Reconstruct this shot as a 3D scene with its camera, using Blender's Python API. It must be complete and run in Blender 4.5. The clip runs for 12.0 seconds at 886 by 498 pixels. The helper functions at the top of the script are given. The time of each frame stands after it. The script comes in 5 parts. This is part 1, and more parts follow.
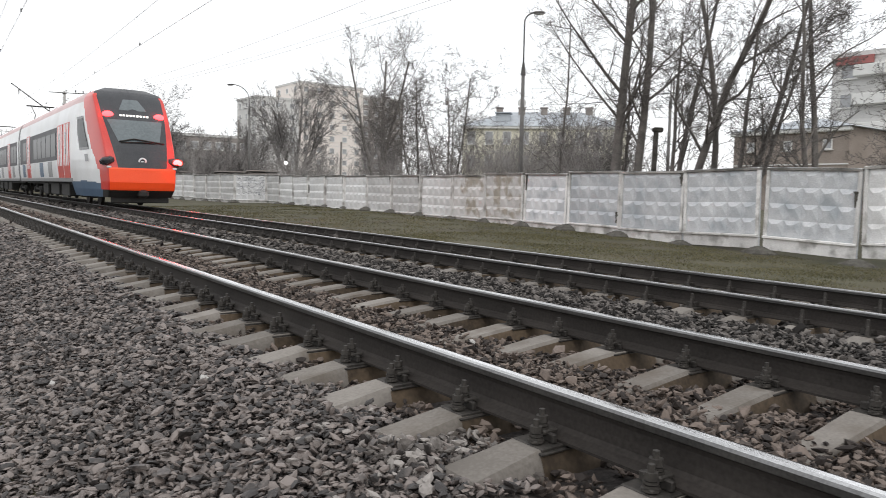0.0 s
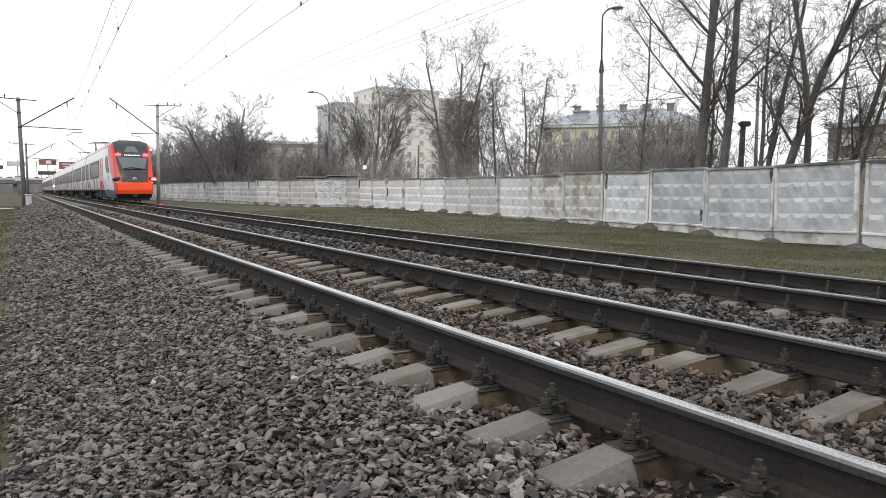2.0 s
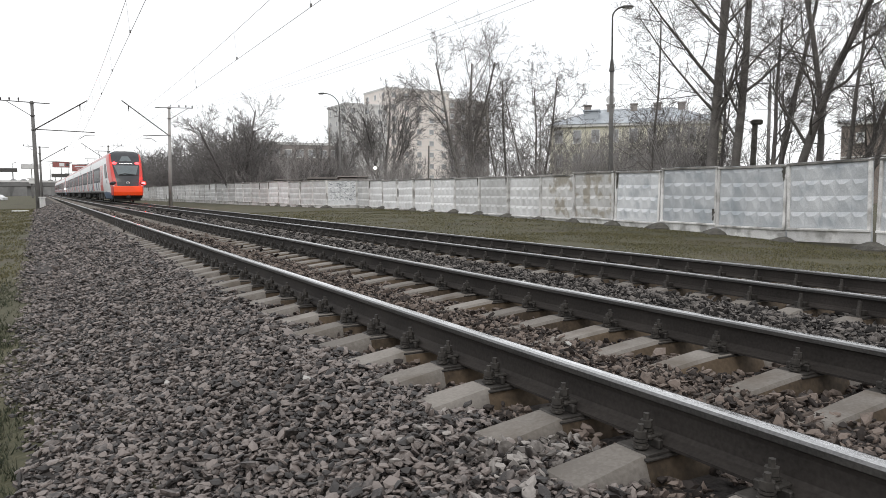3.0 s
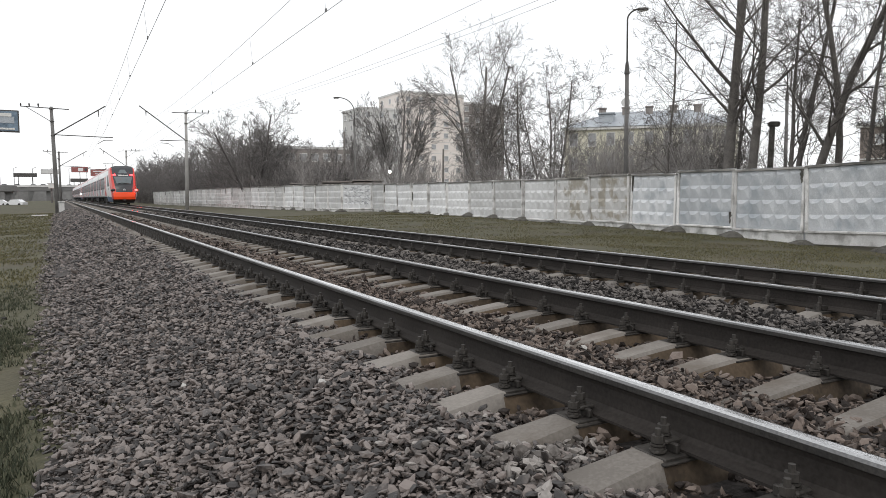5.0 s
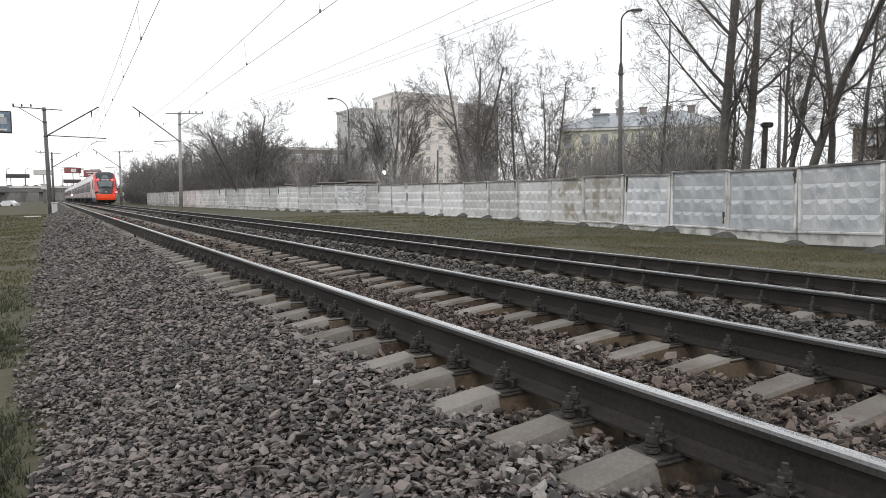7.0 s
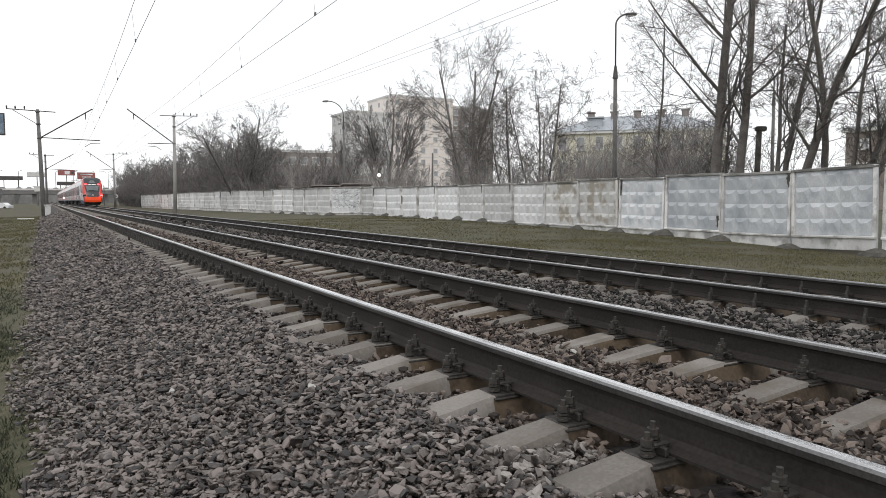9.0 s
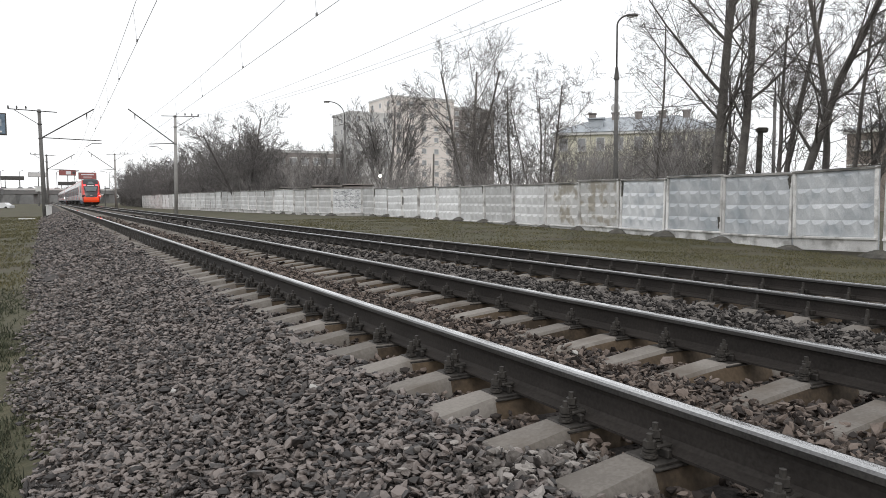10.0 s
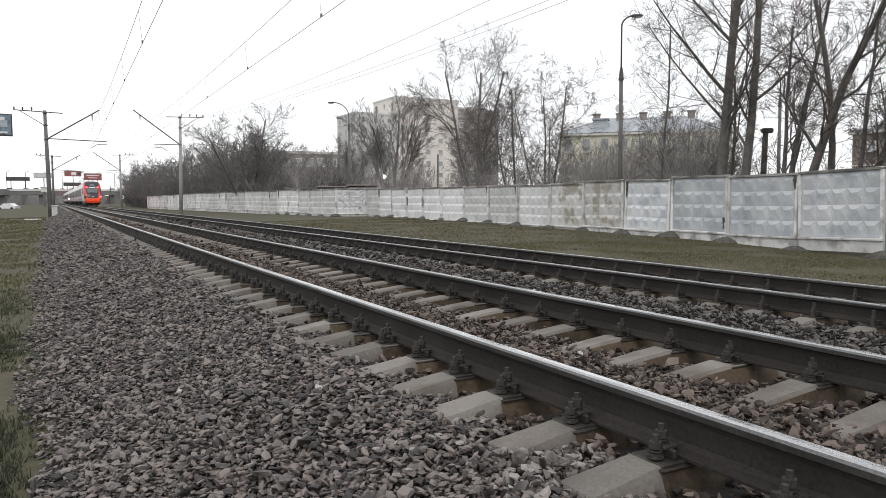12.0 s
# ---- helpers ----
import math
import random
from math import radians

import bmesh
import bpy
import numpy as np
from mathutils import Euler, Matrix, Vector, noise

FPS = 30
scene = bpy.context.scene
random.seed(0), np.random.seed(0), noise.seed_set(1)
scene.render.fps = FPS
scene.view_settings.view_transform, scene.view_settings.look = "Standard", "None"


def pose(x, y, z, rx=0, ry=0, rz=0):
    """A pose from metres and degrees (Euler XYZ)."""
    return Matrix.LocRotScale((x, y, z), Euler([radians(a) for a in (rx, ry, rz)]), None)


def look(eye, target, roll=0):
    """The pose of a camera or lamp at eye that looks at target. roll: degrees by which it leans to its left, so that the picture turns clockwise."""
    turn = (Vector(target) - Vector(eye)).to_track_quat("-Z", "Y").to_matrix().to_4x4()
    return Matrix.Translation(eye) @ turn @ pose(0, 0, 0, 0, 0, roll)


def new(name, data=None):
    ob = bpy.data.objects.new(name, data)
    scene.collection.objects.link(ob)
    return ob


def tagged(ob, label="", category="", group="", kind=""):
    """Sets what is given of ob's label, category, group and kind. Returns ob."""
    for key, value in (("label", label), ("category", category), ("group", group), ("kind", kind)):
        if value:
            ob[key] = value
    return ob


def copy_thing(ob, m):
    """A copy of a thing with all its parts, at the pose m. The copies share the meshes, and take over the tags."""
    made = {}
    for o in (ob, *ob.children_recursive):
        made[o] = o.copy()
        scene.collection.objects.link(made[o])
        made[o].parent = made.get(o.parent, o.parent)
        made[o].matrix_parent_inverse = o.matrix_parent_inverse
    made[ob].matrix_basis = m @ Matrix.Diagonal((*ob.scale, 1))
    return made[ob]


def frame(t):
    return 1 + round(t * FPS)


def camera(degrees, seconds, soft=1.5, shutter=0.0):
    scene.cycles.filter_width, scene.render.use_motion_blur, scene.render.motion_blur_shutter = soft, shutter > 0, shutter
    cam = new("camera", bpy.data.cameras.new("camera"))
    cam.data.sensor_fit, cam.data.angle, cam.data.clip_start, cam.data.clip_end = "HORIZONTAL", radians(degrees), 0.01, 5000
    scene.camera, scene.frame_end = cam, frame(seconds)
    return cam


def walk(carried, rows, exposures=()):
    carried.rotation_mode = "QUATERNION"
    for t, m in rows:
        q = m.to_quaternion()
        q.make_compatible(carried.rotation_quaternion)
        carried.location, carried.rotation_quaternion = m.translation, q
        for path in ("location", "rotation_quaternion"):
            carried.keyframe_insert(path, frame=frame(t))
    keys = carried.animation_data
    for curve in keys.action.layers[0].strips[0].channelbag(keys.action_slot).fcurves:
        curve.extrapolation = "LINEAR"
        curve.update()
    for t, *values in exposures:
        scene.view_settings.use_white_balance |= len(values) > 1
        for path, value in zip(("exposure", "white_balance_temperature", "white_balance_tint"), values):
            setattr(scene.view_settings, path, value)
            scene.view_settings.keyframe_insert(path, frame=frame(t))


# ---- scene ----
cam = camera(63.6, 12.0, 0.3, 0.5)
PATH = [
    (0, (-1.958, -1.459, 0.947), (-0.818, 0.177, 0.793), 1.12),
    (0.5, (-1.96, -1.444, 0.946), (-0.89, 0.239, 0.79), 1.12),
    (1, (-1.973, -1.444, 0.947), (-0.952, 0.269, 0.792), 0.92),
    (1.5, (-1.972, -1.434, 0.946), (-0.985, 0.299, 0.794), 0.32),
    (2, (-1.981, -1.43, 0.948), (-1.025, 0.32, 0.796), 0.02),
    (2.5, (-1.982, -1.43, 0.947), (-1.037, 0.326, 0.796), -0.08),
    (3, (-1.986, -1.436, 0.947), (-1.056, 0.328, 0.796), -0.28),
    (3.5, (-1.989, -1.433, 0.947), (-1.074, 0.339, 0.795), -0.28),
    (5.5, (-1.986, -1.432, 0.946), (-1.093, 0.352, 0.807), -0.48),
    (6, (-1.988, -1.43, 0.946), (-1.091, 0.352, 0.807), -0.48),
    (6.5, (-1.987, -1.432, 0.946), (-1.084, 0.348, 0.807), -0.48),
    (7, (-1.989, -1.436, 0.946), (-1.081, 0.341, 0.807), -0.48),
    (9, (-1.991, -1.434, 0.95), (-1.07, 0.336, 0.819), -0.38),
    (9.5, (-1.993, -1.433, 0.95), (-1.071, 0.337, 0.82), -0.38),
    (10, (-1.995, -1.429, 0.95), (-1.076, 0.342, 0.821), -0.28),
    (10.5, (-1.995, -1.43, 0.949), (-1.08, 0.344, 0.821), -0.28),
    (11, (-1.997, -1.43, 0.953), (-1.085, 0.345, 0.825), -0.28),
    (11.5, (-2.0, -1.431, 0.953), (-1.089, 0.345, 0.825), -0.28),
    (12, (-2.002, -1.429, 0.95), (-1.093, 0.348, 0.823), -0.28),
]
walk(cam, [(t, look(eye, target, roll)) for t, eye, target, roll in PATH], [(0.0, 0.2), (1.5, 0.18), (3.5, 0.1), (5.5, 0.04), (12.0, 0.04)])

# sky, sun, exposure: a bright overcast day
world = bpy.data.worlds.new("overcast")
scene.world = world
world.use_nodes = True
wn, wl = world.node_tree.nodes, world.node_tree.links
sky = wn.new("ShaderNodeTexSky")
sky.sky_type = "NISHITA"
sky.sun_disc = False
sky.sun_elevation, sky.sun_rotation = radians(48), radians(200)
sky.dust_density, sky.air_density = 4.0, 1.0
cloud = wn.new("ShaderNodeTexNoise")
cloud.inputs["Scale"].default_value = 1.6
cloud_ramp = wn.new("ShaderNodeValToRGB")
cloud_ramp.color_ramp.elements[0].color = (0.96, 0.975, 1.0, 1)
cloud_ramp.color_ramp.elements[1].color = (1.0, 1.0, 1.0, 1)
wl.new(cloud.outputs["Fac"], cloud_ramp.inputs["Fac"])
sky_dim = wn.new("ShaderNodeMix")
sky_dim.data_type, sky_dim.blend_type = "RGBA", "MIX"
sky_dim.inputs[0].default_value = 0.985
wl.new(sky.outputs["Color"], sky_dim.inputs[6])
wl.new(cloud_ramp.outputs["Color"], sky_dim.inputs[7])
wl.new(sky_dim.outputs[2], wn["Background"].inputs["Color"])
wn["Background"].inputs["Strength"].default_value = 1.08
sun = new("sun", bpy.data.lights.new("sun", "SUN"))
sun.data.energy, sun.data.angle, sun.data.color = 0.5, radians(25), (1.0, 0.97, 0.93)
sun.matrix_world = look((-6, -14, 20), (0, 0, 0))


# ---- materials ----
def mat(name, c1, c2, rough=0.8, metal=0.0, scale=3.0, fine=60.0, bump=0.25, depth=0.01, rand=0.0, stain=None, stain_scale=0.7, stain_amount=0.5, spec=0.5, island=False, world_co=False, edge=0.18):
    """A surface between two colours by coarse and fine noise, with stains and relief."""
    m = bpy.data.materials.new(name)
    m.use_nodes = True
    n, l = m.node_tree.nodes, m.node_tree.links
    b = n["Principled BSDF"]
    co = n.new("ShaderNodeTexCoord")
    a, f = n.new("ShaderNodeTexNoise"), n.new("ShaderNodeTexNoise")
    a.inputs["Scale"].default_value, f.inputs["Scale"].default_value = scale, fine
    a.inputs["Detail"].default_value, f.inputs["Detail"].default_value = 6, 3
    where = n.new("ShaderNodeNewGeometry").outputs["Position"] if world_co else co.outputs["Object"]
    l.new(where, a.inputs["Vector"])
    l.new(where, f.inputs["Vector"])
    add = n.new("ShaderNodeMath")
    add.operation = "MULTIPLY_ADD"
    add.inputs[1].default_value = 0.45
    l.new(f.outputs["Fac"], add.inputs[0])
    sc = n.new("ShaderNodeMath")
    sc.operation = "MULTIPLY"
    sc.inputs[1].default_value = 0.55
    l.new(a.outputs["Fac"], sc.inputs[0])
    l.new(sc.outputs[0], add.inputs[2])
    fac = add.outputs[0]
    if rand:
        if island:
            oi = n.new("ShaderNodeNewGeometry").outputs["Random Per Island"]
        else:
            oi = n.new("ShaderNodeObjectInfo").outputs["Random"]
        ra = n.new("ShaderNodeMath")
        ra.operation = "MULTIPLY_ADD"
        ra.inputs[1].default_value = rand
        l.new(oi, ra.inputs[0])
        of = n.new("ShaderNodeMath")
        of.operation = "SUBTRACT"
        of.inputs[1].default_value = rand / 2
        l.new(fac, of.inputs[0])
        l.new(of.outputs[0], ra.inputs[2])
        fac = ra.outputs[0]
    r = n.new("ShaderNodeValToRGB")
    r.color_ramp.elements[0].position, r.color_ramp.elements[1].position = 0.32, 0.68
    r.color_ramp.elements[0].color, r.color_ramp.elements[1].color = (*c1, 1), (*c2, 1)
    l.new(fac, r.inputs["Fac"])
    out = r.outputs["Color"]
    if stain:
        s = n.new("ShaderNodeTexNoise")
        s.inputs["Scale"].default_value, s.inputs["Detail"].default_value = stain_scale, 5
        l.new(where, s.inputs["Vector"])
        sr = n.new("ShaderNodeValToRGB")
        sr.color_ramp.elements[0].position, sr.color_ramp.elements[1].position = 0.5, 0.5 + edge
        sr.color_ramp.elements[1].color = (stain_amount,) * 3 + (1,)
        l.new(s.outputs["Fac"], sr.inputs["Fac"])
        mx = n.new("ShaderNodeMix")
        mx.data_type = "RGBA"
        l.new(sr.outputs["Color"], mx.inputs[0])
        l.new(out, mx.inputs[6])
        mx.inputs[7].default_value = (*stain, 1)
        out = mx.outputs[2]
    l.new(out, b.inputs["Base Color"])
    b.inputs["Roughness"].default_value, b.inputs["Metallic"].default_value = rough, metal
    b.inputs["Specular IOR Level"].default_value = spec
    if bump:
        bp = n.new("ShaderNodeBump")
        bp.inputs["Strength"].default_value, bp.inputs["Distance"].default_value = bump, depth
        l.new(fac, bp.inputs["Height"])
        l.new(bp.outputs["Normal"], b.inputs["Normal"])
    return m


def glow(name, colour, strength):
    m = bpy.data.materials.new(name)
    m.use_nodes = True
    b = m.node_tree.nodes["Principled BSDF"]
    b.inputs["Base Color"].default_value = (*colour, 1)
    b.inputs["Emission Color"].default_value = (*colour, 1)
    b.inputs["Emission Strength"].default_value = strength
    return m


M = dict(
    stone=mat("ballast_stone", (0.022, 0.0165, 0.014), (0.165, 0.131, 0.111), 0.74, 0, 5, 40, 0.35, 0.01, 0.75, island=True, spec=0.35),
    stone_side=mat("shoulder_stone", (0.0205, 0.0168, 0.0155), (0.184, 0.155, 0.141), 0.55, 0, 5, 40, 0.4, 0.01, 0.75, island=True, spec=0.6),
    stone_grey=mat("ballast_stone_grey", (0.014, 0.0124, 0.0115), (0.14, 0.127, 0.118), 0.85, 0, 5, 40, 0.35, 0.01, 0.9, island=True, spec=0.35),
    stone_pale=mat("dusty_stone", (0.085, 0.075, 0.068), (0.29, 0.268, 0.25), 0.92, 0, 5, 40, 0.3, 0.01, 0.7, island=True),
    # Bed colour is darkened to give the shade in gaps between loose stones.
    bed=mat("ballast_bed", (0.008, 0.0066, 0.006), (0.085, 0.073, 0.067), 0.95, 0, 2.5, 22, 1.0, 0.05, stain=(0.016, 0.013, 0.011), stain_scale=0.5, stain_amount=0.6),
    ground=mat("turf", (0.032, 0.035, 0.0155), (0.097, 0.085, 0.048), 0.95, 0, 0.6, 16, 0.9, 0.03, stain=(0.06, 0.048, 0.034), stain_scale=0.45, stain_amount=0.6),
    blade_dull=mat("verge_grass_blade", (0.026, 0.033, 0.017), (0.088, 0.092, 0.056), 0.85, 0, 0.8, 20, 0, 0, 0.9, island=True),
    blade=mat("grass_blade", (0.05, 0.052, 0.02), (0.17, 0.148, 0.073), 0.8, 0, 0.8, 20, 0, 0, 0.8, island=True),
    sleeper=mat("sleeper_concrete", (0.135, 0.122, 0.108), (0.24, 0.22, 0.198), 0.9, 0, 2.5, 60, 0.35, 0.005, 0.3, stain=(0.095, 0.076, 0.058), stain_scale=3.0, stain_amount=0.7, world_co=True),
    rail=mat("rail_side_rust", (0.018, 0.016, 0.0148), (0.05, 0.044, 0.04), 0.7, 0.1, 2.0, 60, 0.14, 0.003, spec=0.16),
    railside=mat("rail_worn_edge", (0.1, 0.099, 0.098), (0.23, 0.228, 0.226), 0.38, 1.0, 1.5, 90, 0.05, 0.002),
    # Polished head metal in two tones, which also paint the streak of sky reflection.
    railtop=mat("rail_running_face_glint", (0.55, 0.55, 0.555), (0.82, 0.82, 0.82), 0.15, 1.0, 3.0, 90, 0.03, 0.001),
    railmid=mat("rail_worn_shoulder_sheen", (0.34, 0.34, 0.34), (0.58, 0.58, 0.58), 0.25, 1.0, 3.0, 90, 0.04, 0.001),
    iron=mat("rusty_fastening", (0.018, 0.0165, 0.015), (0.072, 0.065, 0.058), 0.6, 0.3, 12, 60, 0.3, 0.003),
    fence=mat("fence_concrete", (0.5, 0.5, 0.495), (0.8, 0.805, 0.805), 0.9, 0, 0.9, 30, 0.25, 0.008, 0.3, stain=(0.4, 0.392, 0.375), stain_scale=1.7, stain_amount=0.6, world_co=True, edge=0.3),
    fence_rim=mat("fence_rim_concrete", (0.52, 0.512, 0.5), (0.82, 0.815, 0.8), 0.92, 0, 1.6, 40, 0.3, 0.008, 0.3, stain=(0.13, 0.122, 0.105), stain_scale=2.0, stain_amount=0.6, world_co=True, edge=0.16),
    moss=mat("mossy_concrete", (0.03, 0.029, 0.024), (0.15, 0.142, 0.125), 0.95, 0, 4, 35, 0.7, 0.02, world_co=True),
    fence_cap=mat("fence_coping", (0.1, 0.097, 0.088), (0.36, 0.35, 0.33), 0.94, 0, 1.4, 30, 0.4, 0.01, 0.2, stain=(0.045, 0.045, 0.038), stain_scale=1.5, stain_amount=0.85, world_co=True),
    fence_brown=mat("stained_concrete", (0.47, 0.465, 0.45), (0.72, 0.715, 0.705), 0.9, 0, 1.0, 30, 0.25, 0.008, 0.2, stain=(0.33, 0.295, 0.235), stain_scale=1.5, stain_amount=0.8, world_co=True, edge=0.1),
    t_band=mat("train_band_paint", (0.1, 0.102, 0.108), (0.15, 0.153, 0.16), 0.6, 0, 0.8, 20, 0.02, 0.002, spec=0.2),
    paint_blue=mat("blotchy_overpaint", (0.44, 0.46, 0.48), (0.74, 0.755, 0.77), 0.85, 0, 1.1, 28, 0.25, 0.008, 0.25, stain=(0.27, 0.31, 0.345), stain_scale=1.5, stain_amount=0.6, world_co=True, edge=0.2),
    graffiti=mat("graffiti_paint", (0.06, 0.07, 0.09), (0.2, 0.215, 0.25), 0.6, 0, 3, 40, 0, 0),
    graffiti_white=mat("whitewash", (0.62, 0.63, 0.64), (0.76, 0.77, 0.78), 0.85, 0, 3, 40, 0.1, 0.004),
    mast_pale=mat("pale_mast_concrete", (0.27, 0.265, 0.255), (0.43, 0.42, 0.405), 0.9, 0, 1.5, 40, 0.2, 0.006),
    mast=mat("mast_concrete", (0.1, 0.097, 0.094), (0.2, 0.195, 0.188), 0.9, 0, 1.5, 40, 0.2, 0.006),
    steel=mat("dark_steel", (0.05, 0.048, 0.046), (0.12, 0.115, 0.11), 0.6, 0.4, 3, 50, 0.1, 0.003),
    wire=mat("wire_metal", (0.1, 0.1, 0.1), (0.2, 0.195, 0.19), 0.5, 0.6, 3, 50, 0, 0),
    bark=mat("bark", (0.075, 0.069, 0.064), (0.22, 0.203, 0.187), 0.95, 0, 3, 30, 0.6, 0.02),
    twig=mat("twig_bark", (0.07, 0.063, 0.059), (0.17, 0.157, 0.147), 0.95, 0, 2, 20, 0, 0, 0.5, island=True),
    # Far twigs are paled in their colour to stand in for distance haze.
    twig_far=mat("hazed_twig_bark", (0.1, 0.093, 0.09), (0.225, 0.213, 0.206), 0.95, 0, 2, 20, 0, 0, 0.5, island=True),
    shrub=mat("shrub_twig_bark", (0.16, 0.15, 0.143), (0.33, 0.312, 0.3), 0.95, 0, 2, 20, 0, 0, 0.5, island=True),
    t_white=mat("train_white_paint", (0.66, 0.67, 0.68), (0.78, 0.79, 0.8), 0.28, 0, 0.7, 20, 0.02, 0.002, stain=(0.55, 0.54, 0.52), stain_scale=0.6, stain_amount=0.4),
    t_pink=mat("roof_edge_paint", (0.48, 0.3, 0.3), (0.6, 0.42, 0.41), 0.4, 0, 0.7, 20, 0.02, 0.002),
    sleeper_side=mat("brown_sleeper_flank", (0.036, 0.025, 0.015), (0.12, 0.086, 0.055), 0.85, 0, 4, 40, 0.3, 0.006, 0.2, world_co=True),
    t_red=mat("train_red_paint", (0.5, 0.035, 0.028), (0.62, 0.06, 0.045), 0.28, 0, 0.9, 20, 0.02, 0.002),
    t_orange=mat("train_orange_paint", (0.95, 0.075, 0.012), (1.0, 0.1, 0.02), 0.35, 0, 0.9, 20, 0.02, 0.002),
    t_dark=mat("train_dark_mask", (0.022, 0.024, 0.028), (0.045, 0.047, 0.052), 0.18, 0, 1.2, 20, 0.01, 0.002),
    t_glass=mat("train_window_glass", (0.02, 0.023, 0.026), (0.05, 0.055, 0.06), 0.3, 0, 0.7, 8, 0.01, 0.002, spec=0.25),
    t_shield=mat("windscreen_glass", (0.075, 0.095, 0.102), (0.13, 0.155, 0.165), 0.06, 0, 0.9, 10, 0.01, 0.002, spec=0.8),
    t_grey=mat("train_grey_paint", (0.21, 0.215, 0.225), (0.3, 0.305, 0.315), 0.35, 0, 0.8, 20, 0.02, 0.002),
    t_blue=mat("train_blue_paint", (0.07, 0.12, 0.19), (0.1, 0.16, 0.24), 0.4, 0, 0.9, 20, 0.02, 0.002),
    t_black=mat("underframe_black", (0.012, 0.012, 0.012), (0.035, 0.033, 0.03), 0.75, 0.1, 2, 30, 0.2, 0.005),
    lamp_red=glow("tail_lamp_red", (1.0, 0.008, 0.009), 35.0),
    lamp_low=glow("tail_lamp_low", (1.0, 0.0015, 0.0015), 420.0),
    lamp_white=glow("display_white", (1.0, 0.97, 0.93), 0.9),
    lamp_side=glow("side_lamp_white", (1.0, 0.98, 0.95), 12.0),
    bulb=glow("lit_bulb", (1.0, 0.96, 0.88), 10.0),
    # Far house walls and panes are lightened in colour in place of haze.
    b_beige=mat("hazed_panel_beige", (0.68, 0.62, 0.58), (0.8, 0.75, 0.71), 0.9, 0, 0.3, 6, 0.1, 0.01),
    b_grey=mat("panel_grey", (0.5, 0.5, 0.49), (0.66, 0.65, 0.64), 0.9, 0, 0.3, 6, 0.1, 0.01),
    b_yellow=mat("yellow_stucco", (0.62, 0.595, 0.48), (0.74, 0.715, 0.6), 0.9, 0, 0.4, 8, 0.1, 0.01),
    b_brick=mat("old_brickwork", (0.2, 0.165, 0.14), (0.34, 0.295, 0.26), 0.92, 0, 0.5, 12, 0.2, 0.01),
    b_roof=mat("sheet_roof", (0.3, 0.33, 0.36), (0.46, 0.49, 0.52), 0.5, 0.2, 0.6, 10, 0.1, 0.01),
    b_dark=mat("dark_facade", (0.2, 0.18, 0.17), (0.32, 0.29, 0.27), 0.9, 0, 0.3, 8, 0.1, 0.01),
    b_glass=mat("hazed_house_pane", (0.27, 0.275, 0.28), (0.4, 0.41, 0.42), 0.15, 0, 0.4, 5, 0, 0, spec=0.6),
    b_trim=mat("white_trim", (0.6, 0.6, 0.58), (0.72, 0.72, 0.7), 0.8, 0, 1, 20, 0.05, 0.004),
    b_red=mat("red_sheet", (0.26, 0.09, 0.085), (0.36, 0.13, 0.12), 0.7, 0, 0.6, 10, 0, 0),
    deck=mat("bridge_concrete", (0.12, 0.12, 0.12), (0.22, 0.218, 0.215), 0.9, 0, 0.2, 5, 0.1, 0.01),
    # Grey of the backdrop woods has the distance haze mixed into it.
    haze=mat("hazed_distant_woods", (0.13, 0.13, 0.128), (0.24, 0.238, 0.233), 0.95, 0, 0.06, 0.5, 0, 0),
    screen=mat("poster_blue", (0.03, 0.05, 0.08), (0.22, 0.3, 0.38), 0.5, 0, 0.5, 2, 0, 0),
    car_dark=mat("car_paint_dark", (0.03, 0.03, 0.035), (0.07, 0.07, 0.075), 0.3, 0, 1, 10, 0, 0),
    stone_white=mat("white_stone", (0.34, 0.33, 0.31), (0.5, 0.49, 0.47), 0.9, 0, 4, 40, 0.3, 0.01),
)


